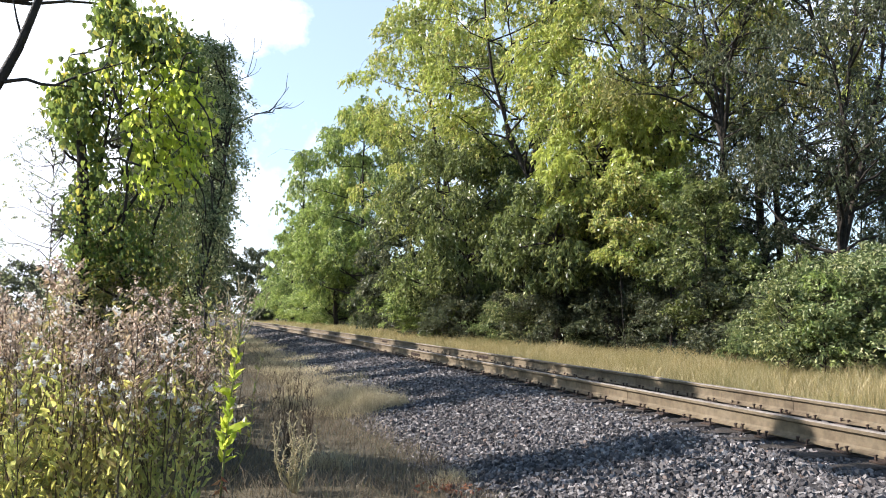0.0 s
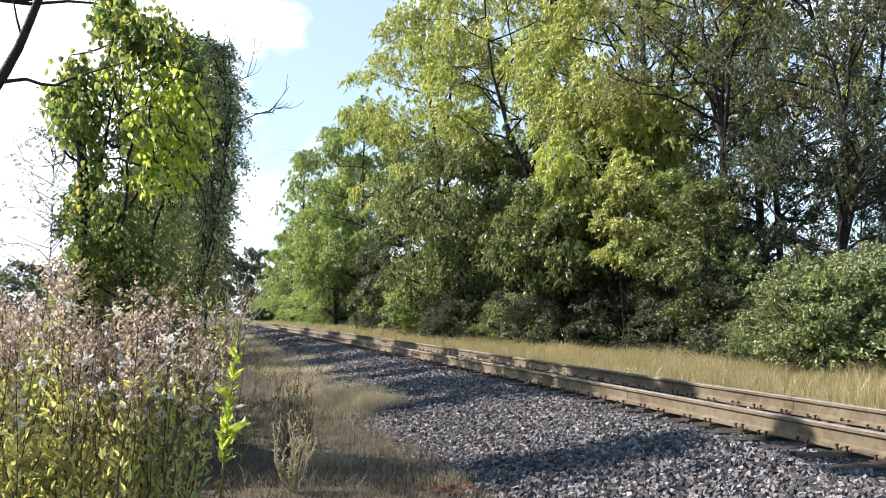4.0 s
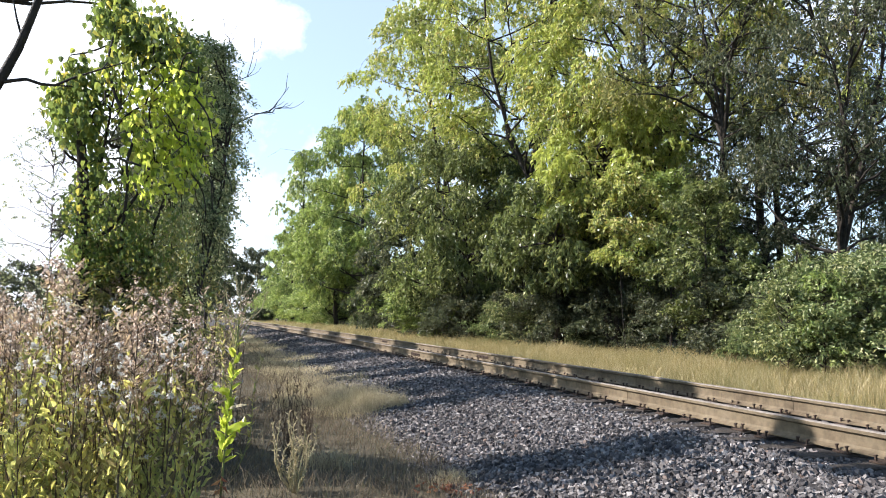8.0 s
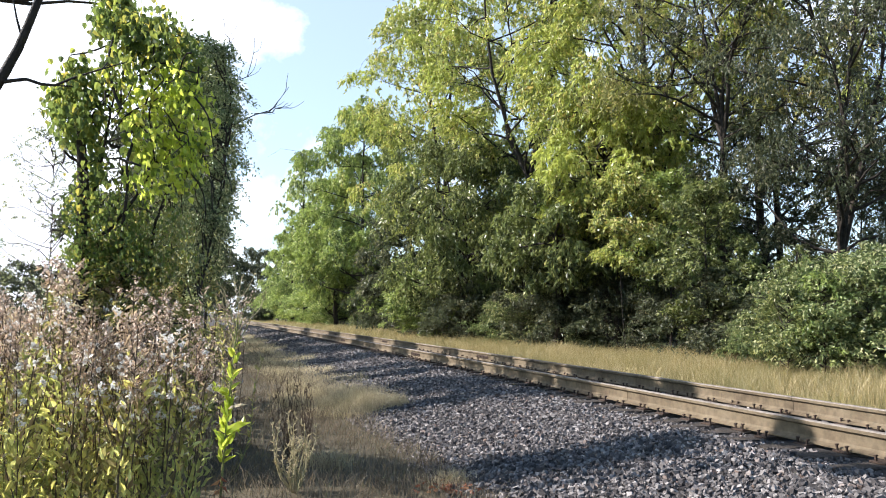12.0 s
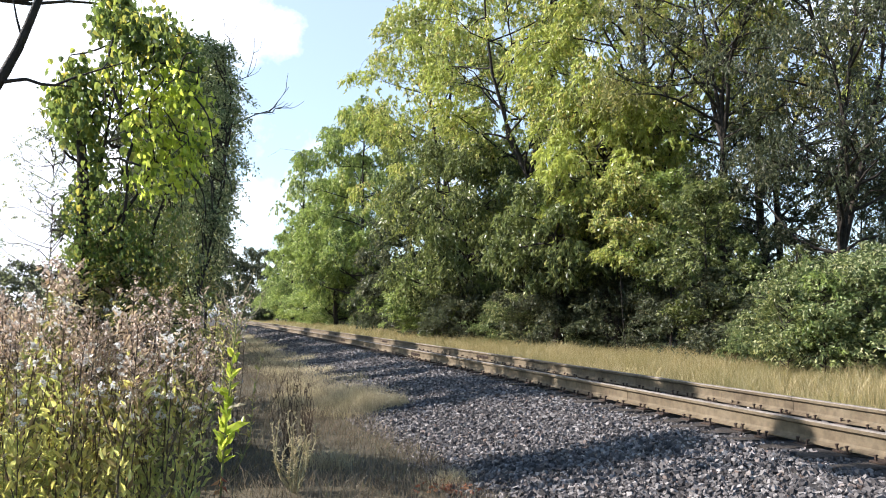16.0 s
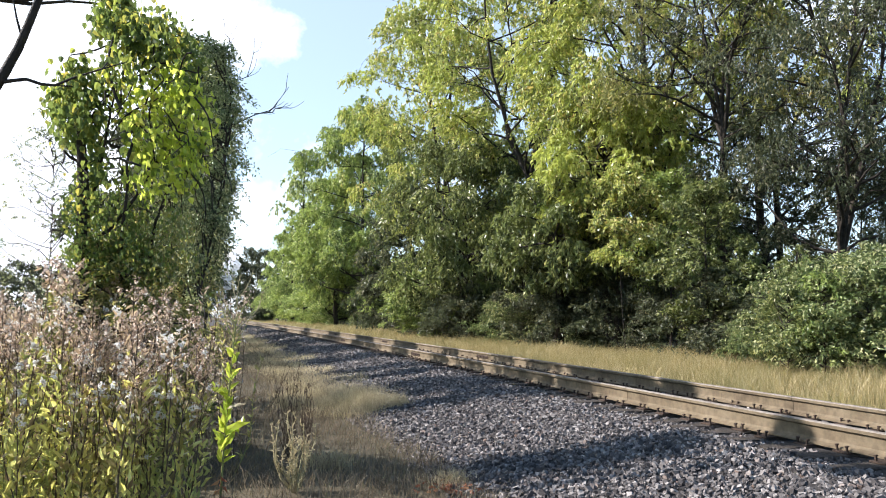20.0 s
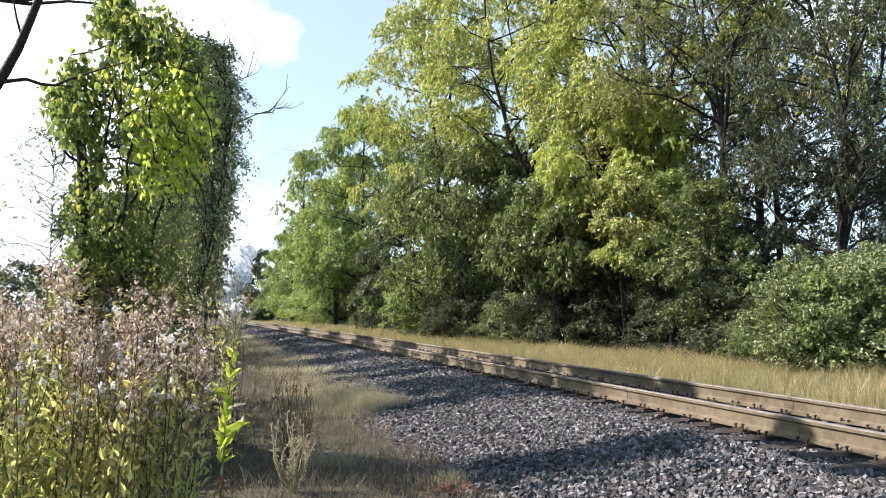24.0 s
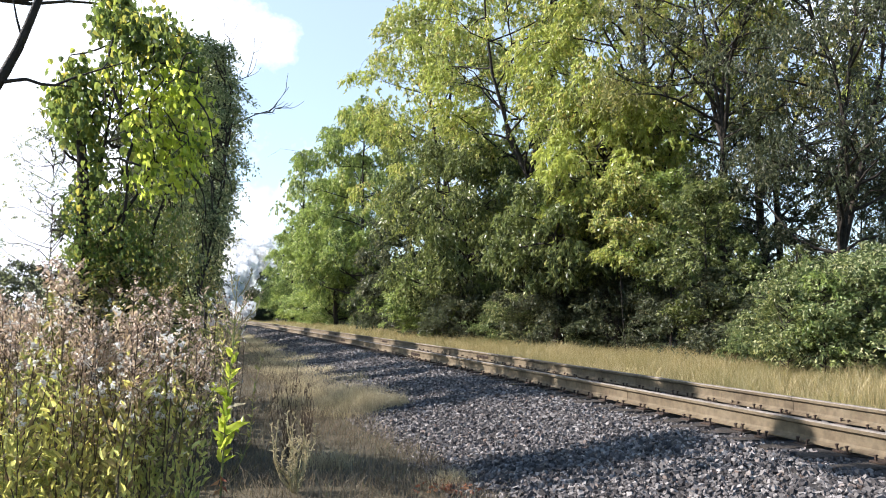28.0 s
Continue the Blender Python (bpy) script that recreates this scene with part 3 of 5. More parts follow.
    tree("young_tree", at_view(0.565, 30), "young dark green tree with a high crown among taller ones", 8.5, 2.6, 0.1, 40, 150, 90, 0.17, LEAF_DUSK, 47, trunk_r=0.08, spread=0.6, droop=0.6)
    # lower trees along the edge
    kinds = []
    # the LEAF_DARK kind carries the wood's shade in its leaf colour
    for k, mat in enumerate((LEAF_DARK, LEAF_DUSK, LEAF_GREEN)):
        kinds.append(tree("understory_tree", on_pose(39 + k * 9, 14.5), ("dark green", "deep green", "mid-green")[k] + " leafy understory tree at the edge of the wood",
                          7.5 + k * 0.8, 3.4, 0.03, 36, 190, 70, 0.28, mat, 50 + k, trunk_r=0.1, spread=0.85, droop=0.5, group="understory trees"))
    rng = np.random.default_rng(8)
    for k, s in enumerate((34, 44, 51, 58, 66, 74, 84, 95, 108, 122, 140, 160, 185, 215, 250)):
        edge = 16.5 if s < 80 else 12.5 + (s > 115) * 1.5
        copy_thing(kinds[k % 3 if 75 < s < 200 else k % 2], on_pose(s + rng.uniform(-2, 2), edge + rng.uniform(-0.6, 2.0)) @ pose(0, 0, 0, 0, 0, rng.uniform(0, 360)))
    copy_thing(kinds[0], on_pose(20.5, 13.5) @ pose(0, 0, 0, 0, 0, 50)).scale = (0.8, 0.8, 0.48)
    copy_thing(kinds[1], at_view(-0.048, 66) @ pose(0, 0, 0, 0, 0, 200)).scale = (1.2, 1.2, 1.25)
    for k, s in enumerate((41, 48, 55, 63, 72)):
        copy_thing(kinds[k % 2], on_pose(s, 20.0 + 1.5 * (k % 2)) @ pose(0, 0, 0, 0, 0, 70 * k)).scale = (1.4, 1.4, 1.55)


def on_pose(s, off, z=GROUND):
    p = on_track(s, off)
    return pose(float(p[0]), float(p[1]), z)


def build_shrubs():
    a = tree("shrub", at_view(0.53, 22.5), "dense grey-green shrub at the foot of the wood", 3.4, 2.6, 0.0, 46, 210, 110, 0.125, LEAF_SHRUB, 61, trunk_r=0.05, spread=0.62, droop=0.3, group="shrubs", category="shrub")
    for bear, depth, high, mat, seed in ((0.455, 21.6, 2.6, LEAF_OLIVE, 85), (0.505, 21.0, 3.0, LEAF_GREEN, 86), (0.562, 20.6, 2.6, LEAF_OLIVE, 87), (0.475, 23.0, 3.9, LEAF_OLIVE, 88), (0.575, 22.6, 4.0, LEAF_GREY, 89)):
        tree("sapling", at_view(bear, depth), "slender leafy sapling at the front of the shrubs", high, 0.75, 0.08, 26, 34, 80, 0.13, mat, seed, trunk_r=0.025, spread=0.4, droop=0.5, group="saplings")
    b = tree("shrub", at_view(-0.03, 50), "bright yellow-green shrub at the foot of the wood", 4.4, 2.3, 0.05, 30, 130, 80, 0.2, LEAF_GREEN, 62, trunk_r=0.05, spread=0.6, droop=0.3, group="shrubs", category="shrub")
    # shade under the trees is painted in through LEAF_DARK
    c = tree("shrub", at_view(0.30, 33), "low green shrub, darkened for the shade of the wood", 3.4, 2.4, 0.0, 30, 130, 80, 0.18, LEAF_DARK, 63, trunk_r=0.05, spread=0.75, droop=0.4, group="shrubs", category="shrub")
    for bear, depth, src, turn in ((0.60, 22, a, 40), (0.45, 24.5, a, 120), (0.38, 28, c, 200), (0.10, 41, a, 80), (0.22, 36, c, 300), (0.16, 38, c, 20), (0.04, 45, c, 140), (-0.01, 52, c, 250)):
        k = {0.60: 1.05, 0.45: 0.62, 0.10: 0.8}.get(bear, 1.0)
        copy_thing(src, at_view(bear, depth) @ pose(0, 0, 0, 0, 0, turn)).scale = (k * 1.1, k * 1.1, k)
    for bear, depth, turn, k in ((-0.152, 95, 100, 1.0), (-0.168, 104, 190, 1.4), (-0.182, 116, 280, 1.4), (-0.196, 130, 10, 1.6), (-0.208, 146, 75, 1.7), (-0.218, 165, 140, 1.8)):
        copy_thing(b, at_view(bear, depth) @ pose(0, 0, 0, 0, 0, turn)).scale = (k * 1.2, k * 1.2, k * 0.85)
    tree("dark_bush", at_view(-0.236, 132), "low rounded dark bush beside the track", 2.3, 1.8, 0.0, 24, 120, 60, 0.3, LEAF_DARK, 64, trunk_r=0.04, spread=0.5, droop=0.2, category="bush")
    far = tree("distant_tree", at_view(-0.262, 330), "distant dark rounded tree", 30, 12, 0.05, 20, 150, 40, 1.1, LEAF_DARK, 65, trunk_r=0.4, spread=2.6, group="distant trees")
    for bear, depth, turn in ((-0.235, 340, 70), (-0.29, 320, 140), (-0.31, 300, 10), (-0.57, 330, 60), (-0.62, 300, 100), (-0.53, 370, 200), (-0.49, 360, 20), (-0.45, 350, 320), (-0.40, 340, 250), (-0.36, 330, 30)):
        copy_thing(far, at_view(bear, depth, GROUND - (6 if bear < -0.33 else 0)) @ pose(0, 0, 0, 0, 0, turn))


def build_near_trees():
    # vine-hung tree: trunk, limbs and clumps in the plane of its crown
    rng = np.random.default_rng(71)
    depth = 9.0
    wood, green = Geo(), Geo()

    def spot(px, py, dy=0.0):
        k = depth + dy
        return np.array([(px - 784) / 1331 * k - (135 - 784) / 1331 * depth, dy, (557 - py) / 1331 * k + 1.29 - GROUND])

    tube(wood, [spot(150, 700), spot(146, 480), spot(140, 330), spot(132, 250), spot(128, 190)], [0.11, 0.095, 0.07, 0.055, 0.035], 8)
    for pts in (((146, 420), (165, 300), (185, 190), (210, 90)), ((185, 260), (240, 280), (270, 310)), ((215, 470), (218, 300), (230, 190), (300, 110)),
                ((150, 300), (100, 270), (105, 310)), ((150, 440), (250, 340), (300, 250), (340, 160)), ((135, 240), (190, 140), (250, 120), (320, 90)),
                ((200, 190), (170, 90), (190, 30)), ((260, 470), (290, 330), (330, 300))):
        p = np.array([spot(x, y, rng.normal() * 0.25) for x, y in pts])
        t = np.linspace(0, 1, 9)
        q = np.stack([np.interp(t, np.linspace(0, 1, len(p)), p[:, c]) for c in range(3)], -1) + rng.normal(size=(9, 3)) * 0.025
        tube(wood, q, np.linspace(0.022, 0.007, 9), 5)
    centres = []
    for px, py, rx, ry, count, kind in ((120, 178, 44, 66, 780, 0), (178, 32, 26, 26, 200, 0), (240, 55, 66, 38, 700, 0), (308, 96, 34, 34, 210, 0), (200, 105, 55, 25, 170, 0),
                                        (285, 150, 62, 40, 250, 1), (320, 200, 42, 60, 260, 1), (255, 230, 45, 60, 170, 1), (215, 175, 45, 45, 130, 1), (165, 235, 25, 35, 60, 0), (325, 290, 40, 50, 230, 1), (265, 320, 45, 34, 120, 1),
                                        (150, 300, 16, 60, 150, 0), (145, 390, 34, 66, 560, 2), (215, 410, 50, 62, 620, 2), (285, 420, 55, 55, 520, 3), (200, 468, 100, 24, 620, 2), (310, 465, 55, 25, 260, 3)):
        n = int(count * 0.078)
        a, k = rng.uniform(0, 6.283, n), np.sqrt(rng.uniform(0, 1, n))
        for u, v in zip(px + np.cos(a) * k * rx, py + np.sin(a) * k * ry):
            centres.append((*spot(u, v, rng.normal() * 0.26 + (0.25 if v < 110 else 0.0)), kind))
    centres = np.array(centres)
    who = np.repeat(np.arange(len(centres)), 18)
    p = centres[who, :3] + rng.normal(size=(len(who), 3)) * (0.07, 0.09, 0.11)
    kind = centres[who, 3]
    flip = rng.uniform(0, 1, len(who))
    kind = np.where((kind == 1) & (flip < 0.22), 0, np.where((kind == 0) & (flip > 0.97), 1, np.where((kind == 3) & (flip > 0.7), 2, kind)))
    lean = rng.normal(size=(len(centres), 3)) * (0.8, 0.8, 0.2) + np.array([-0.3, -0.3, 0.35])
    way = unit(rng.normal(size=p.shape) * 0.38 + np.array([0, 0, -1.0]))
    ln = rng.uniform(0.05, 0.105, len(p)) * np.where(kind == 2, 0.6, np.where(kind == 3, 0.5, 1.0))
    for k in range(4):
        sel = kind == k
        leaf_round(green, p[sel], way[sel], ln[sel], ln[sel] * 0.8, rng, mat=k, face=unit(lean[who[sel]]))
    # tangled vine stems among the leaves
    for _ in range(46):
        u, v = rng.uniform(120, 350), rng.uniform(60, 330)
        tube(wood, bent(spot(u, v, rng.normal() * 0.4), spot(u + rng.normal() * 45, v + rng.uniform(20, 130), rng.normal() * 0.4), rng, 7, 0.12), np.linspace(0.012, 0.005, 7), 4)
    ob = thing("vine_covered_tree", at_view((135 - 784) / 1331, depth), "small tree hung with broad sunlit yellow-green vine leaves", "tree")
    geo_part("trunk", wood, BARK, ob, "dark crooked trunk and limbs", True)
    # slot 1, mostly on the right, has sunlight painted into its yellow
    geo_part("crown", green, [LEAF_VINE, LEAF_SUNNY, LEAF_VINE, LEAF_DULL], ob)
    fine = tree("fine_leaved_tree", at_view(-0.323, 17), "grey-green tree with fine leaves and bare twig ends", 7.7, 0.62, 0.3, 60, 170, 76, 0.085, LEAF_GREY, 72, trunk_r=0.05, lean=0.045, spread=0.58, droop=0.8, wide_at=0.64)
    home = np.array(at_view(-0.323, 17).translation)

    def twig(*pts):
        q = np.array([((x - 784) / 1331 * 17, 17.0, (557 - y) / 1331 * 17 + 1.29) for x, y in pts]) - home
        t = np.linspace(0, 1, 10)
        q = np.stack([np.interp(t, np.linspace(0, 1, len(q)), q[:, c]) for c in range(3)], -1) + rng.normal(size=(10, 3)) * 0.03
        tube(bare, q, np.linspace(0.015, 0.006, 10), 5)
        for i in (3, 5, 6, 8):
            to = q[i] + unit((q[9] - q[0]) * (0.5, 0.5, 0.2) + rng.normal(size=3) * 0.5 + (0, 0, 0.35)) * rng.uniform(0.3, 0.7)
            tube(bare, bent(q[i], to, rng, 6, 0.09), np.linspace(0.008, 0.004, 6), 4)

    for pts in (((350, 200), (385, 145), (430, 130), (438, 60)), ((360, 120), (395, 75), (385, 50)), ((340, 260), (440, 200), (480, 190), (502, 150)), ((440, 200), (470, 195), (500, 185)),
                ((200, 300), (120, 290), (60, 300), (15, 275)), ((120, 290), (90, 220)), ((200, 420), (110, 395), (65, 380), (40, 355)), ((95, 390), (85, 420), (60, 450)), ((190, 300), (130, 200), (120, 130))):
        bare = Geo()
        twig(*pts)
        geo_part("bare_limb", bare, BARK, fine, "crooked bare dark limb", True)
    tree("fine_leaved_tree", at_view(-0.333, 21.3), "grey-green tree with fine leaves and a narrow crown", 8.2, 0.7, 0.36, 44, 150, 70, 0.095, LEAF_GREY, 79, trunk_r=0.05, lean=0.045, spread=0.58, droop=0.8, wide_at=0.64)
    # three more crowns, added to throw shadow on the far rail
    tree("fine_leaved_tree", at_view(-0.336, 14.2), "slight grey-green tree with sparse fine leaves, added to shade the far rail", 7.2, 0.42, 0.26, 50, 140, 76, 0.07, LEAF_GREY, 82, trunk_r=0.03, lean=0.045, spread=0.46, droop=0.8, wide_at=0.78)
    tree("fine_leaved_tree", at_view(-0.345, 15.6), "grey-green tree close behind the vines, added to shade the far rail", 7.7, 0.6, 0.36, 50, 150, 76, 0.075, LEAF_GREY, 84, trunk_r=0.035, lean=0.025, spread=0.46, droop=0.8, wide_at=0.78)
    tree("fine_leaved_tree", at_view(-0.325, 19.2), "grey-green tree with fine leaves, added to the row to shade the rails", 8.0, 0.65, 0.36, 44, 140, 70, 0.09, LEAF_GREY, 83, trunk_r=0.05, lean=0.045, spread=0.58, droop=0.8, wide_at=0.64)
    tree("fine_leaved_tree", at_view(-0.365, 25.6), "grey-green tree with fine leaves in the hedge", 9.4, 1.1, 0.1, 44, 200, 70, 0.13, LEAF_DARK, 73, trunk_r=0.11, spread=0.6, droop=0.8)
    # mostly hidden trees, added so that their shadows fall on the distant rails
    for x, y, h, turn in ((-14.4, 38, 10, 0), (-16.9, 46, 11, 90), (-20.4, 57, 11, 200), (-25.8, 74, 12, 300), (-12.6, 31, 8.5, 30)):
        if turn == 0:
            hedge = tree("hedgerow_tree", pose(x, y, GROUND), "leafy dark green hedgerow tree, mostly hidden, added to shade the rails", h, 2.6, 0.02, 38, 280, 70, 0.22, LEAF_DARK, 76, trunk_r=0.12, spread=0.7, group="hedgerow trees")
        else:
            copy_thing(hedge, pose(x, y, GROUND, 0, 0, turn))
    tree("sparse_tree", at_view(-0.53, 26), "thin half-bare tree with small pale leaves", 8.2, 1.9, 0.12, 44, 110, 60, 0.085, LEAF_GREY, 74, trunk_r=0.03, spread=0.34, droop=0.5)
    # added shrub, tall enough to throw shade on the grass and ballast edge
    tree("shrub", pose(-3.85, 9.2, GROUND), "leafy shrub added below the vine-hung tree to shade the ground", 2.6, 0.85, 0.0, 42, 230, 70, 0.075, LEAF_DULL, 78, trunk_r=0.03, spread=0.28, droop=0.3, group="shrubs", category="shrub")
    tree("shrub", at_view(-0.338, 15), "dull green leafy shrub in the hedge beside the path", 2.9, 0.6, 0.0, 36, 130, 70, 0.08, LEAF_DULL, 80, trunk_r=0.03, spread=0.28, droop=0.3, group="shrubs", category="shrub")
    # tree by the camera: only two of its limbs reach into view
    ob = tree("overhanging_tree", pose(-10.6, 14.8, GROUND), "tall tree whose dark bare limbs reach over the weeds", 11.5, 1.0, 0.78, 16, 24, 60, 0.14, LEAF_GREEN, 75, trunk_r=0.17, spread=0.45)
    wood = Geo()
    d = 8.3

    def reach(px, py):
        return ((px - 784) / 1331 * d + 10.6, d - 14.8, (557 - py) / 1331 * d + 1.29 - GROUND)

    tube(wood, [(0.1, 0.1, 3.2), reach(-60, 210), reach(-15, 130), reach(10, 80), reach(28, 30), reach(45, -20), reach(60, -80)], [0.1, 0.07, 0.058, 0.05, 0.046, 0.042, 0.035], 7)
    tube(wood, [reach(12, 50), reach(4, 25), reach(-4, -10)], [0.015, 0.012, 0.008], 5)
    tube(wood, [(0.1, 0.1, 3.0), reach(-60, 150), reach(0, 140), reach(28, 137), reach(55, 146), reach(80, 148), reach(110, 135), reach(160, 118), reach(205, 105)], [0.06, 0.03, 0.022, 0.02, 0.018, 0.016, 0.013, 0.01, 0.005], 6)
    tube(wood, [reach(78, 148), reach(95, 149), reach(120, 150)], [0.012, 0.009, 0.005], 5)
    geo_part("limb", wood, BARK, ob, "bare dark limbs", True)
    # bough added above the view; its leaf clumps cast spots on the near rail
    high, leafy = Geo(), Geo()
    fork = np.array(reach(60, -80))
    for end, thick in (((6.75, -5.55, 6.5), 0.17), ((6.8, -7.04, 6.5), 0.15), ((6.6, -6.4, 6.6), 0.09)):
        spine = bent(fork, end, rng, 5, 0.04)
        tube(high, spine, np.linspace(0.04, 0.02, 5), 6)
        leaf_sprays(leafy, np.array([(*spine[4], thick)]), 3000, 0.1, 0.25, 0.8, rng)
    bough = geo_part("bough", high, BARK, ob, "long bough out of view, added to shade the near rail", True)
    geo_part("foliage", leafy, LEAF_GREEN, bough)
    # leafy boughs added above the view, placed to shade the far rail
    high, leafy = Geo(), Geo()
    lobes = []
    for end in ((2.6, -0.4, 9.85), (2.5, 0.7, 9.8), (2.35, 1.8, 9.85), (2.2, 2.9, 9.85), (2.05, 3.9, 9.8), (1.9, 4.8, 9.75)):
        spine = bent((0, 0, 8.6), end, rng, 6, 0.05)
        tube(high, spine, np.linspace(0.06, 0.02, 6), 6)
        lobes.append((*end, rng.uniform(0.34, 0.44)))
    leaf_sprays(leafy, np.array(lobes), 12000, 0.13, 0.35, 0.4, rng)
    bough = geo_part("bough", high, BARK, ob, "leafy boughs out of view, added to shade the far rail", True)
    geo_part("foliage", leafy, LEAF_GREEN, bough)


# ---- weeds and grass ----
def weed_kind(seed, height):
    """A tall dead-topped weed: stem, yellowing leaves below, fluffy brown seed heads above."""
    rng = np.random.default_rng(seed)
    ob = thing("tall_weed", Matrix(), "tall weed with brown fluffy seed heads and yellowing leaves", "weed", "tall weeds")
    stem, leaf, head = Geo(), Geo(), Geo()
    top = np.array([rng.normal() * 0.08, rng.normal() * 0.08, height])
    p = bent((0, 0, -0.02), top, rng, 8, 0.02)
    tube(stem, p, np.linspace(0.008, 0.003, 8), 4)
    for side in range(2):
        a = rng.uniform(0, 6.283)
        z = height * rng.uniform(0.1, 0.4)
        tube(stem, bent((0, 0, z), (math.cos(a) * 0.16, math.sin(a) * 0.16, height * rng.uniform(0.75, 0.95)), rng, 6, 0.03), np.linspace(0.006, 0.0025, 6), 4)
    n = 196
    z = height * np.concatenate([rng.uniform(0.1, 0.68, 118), rng.uniform(0.42, 0.98, 78)])
    a = rng.uniform(0, 6.283, n)
    rr = rng.uniform(0.0, 0.13, n)
    at = np.stack([np.interp(z, p[:, 2], p[:, 0]) + np.cos(a) * rr, np.interp(z, p[:, 2], p[:, 1]) + np.sin(a) * rr, z], -1)
    dry = np.arange(n) >= 108
    up = np.where(rng.uniform(0, 1, n) < np.where(dry, 0.4, 0.8), rng.uniform(0.8, 2.6, n), rng.uniform(-1.8, -0.3, n))
    way = unit(np.stack([np.cos(a), np.sin(a), up], -1))
    ln = np.where(dry, rng.uniform(0.03, 0.075, n), rng.uniform(0.045, 0.115, n))
    green = seed % 3
    for k in range(2):
        sel = dry == (k == 1)
        leaf_round(leaf, at[sel], way[sel], ln[sel], ln[sel] * (0.3 if k else 0.34), rng, 0.4, bend=0.45 if k else 0.35, mat=k)
    for i in range(17):
        z = height * rng.uniform(0.58, 0.99)
        at = np.array([np.interp(z, p[:, 2], p[:, 0]), np.interp(z, p[:, 2], p[:, 1]), z])
        a = rng.uniform(0, 6.283)
        ln = rng.uniform(0.10, 0.30) * (1.5 - z / height)
        to = at + np.array([math.cos(a) * ln * 0.7, math.sin(a) * ln * 0.7, ln * 0.75])
        br = bent(at, to, rng, 4, 0.06)
        tube(stem, br, np.linspace(0.004, 0.002, 4), 3, cap=False)
        n = 13
        w = rng.uniform(0.35, 1.05, n)
        q = at + (to - at) * w[:, None] + rng.normal(size=(n, 3)) * 0.016
        way = unit(rng.normal(size=(n, 3)) + np.array([0, 0, 0.5]))
        ln2 = rng.uniform(0.016, 0.048, n)
        leaf_quads(head, q, way, ln2, ln2 * 0.55, rng, 0.5)
    for i in range(8):
        z = height * rng.uniform(0.5, 0.98)
        a, rr = rng.uniform(0, 6.283), rng.uniform(0.02, 0.2)
        q = np.array([math.cos(a) * rr, math.sin(a) * rr, z]) + rng.normal(size=(14, 3)) * 0.010
        leaf_quads(head, q, unit(rng.normal(size=(14, 3))), rng.uniform(0.016, 0.036, 14), 0.02, rng, 0.5, mat=1)
    geo_part("stem", stem, STEM, ob, "thin brown stem")
    tagged(geo_part("foliage", leaf, [WEED_GREEN if green == 0 else WEED_LEAF, WEED_DEAD], ob, "narrow yellow-green leaves and some withered brown ones"), kind="stuff")
    tagged(geo_part("seed_fluff", head, [FLUFF, COTTON], ob, "dry brown and white seed fluff"), kind="stuff")
    return ob


MOVERS = []


def build_weeds():
    rng = np.random.default_rng(90)
    kinds = [weed_kind(100 + k, 1.62 + 0.085 * k) for k in range(6)]
    places = []
    while len(places) < 108:
        y = rng.uniform(5.9, 8.1) if rng.uniform() < 0.55 else rng.uniform(10.6, 13.5)
        edge = -0.325 * y
        x = edge - rng.uniform(0, 1) * (0.6 * y + 1.0)
        # an open strip on the sunny side of the bright tall weed
        along, aside = -0.99 * (x + 2.3) + 0.14 * (y - 7.7), 0.14 * (x + 2.3) + 0.99 * (y - 7.7)
        if x < -0.64 * y or (-0.2 < along < 1.6 and abs(aside) < 0.36):
            continue
        places.append((x, y))
    while len(places) < 126:
        y = rng.uniform(8.3, 10.4)
        places.append((-y * rng.uniform(0.365, 0.52), y))
    while len(places) < 140:
        y = rng.uniform(8.8, 9.9)
        places.append((-y * rng.uniform(0.355, 0.43), y))
    for i, (x, y) in enumerate(places):
        m = pose(x, y, GROUND, rng.normal() * 3, rng.normal() * 3, rng.uniform(0, 360))
        ob = kinds[i] if i < 6 else copy_thing(kinds[i % 6], m)
        ob.matrix_world = m
        k = rng.uniform(0.78, 1.13)
        ob.scale = (k, k, k)
        if y < 10 and i % 2 == 0:
            MOVERS.append((ob, m, rng.uniform(0.4, 1.0), rng.uniform(0, 6.28)))


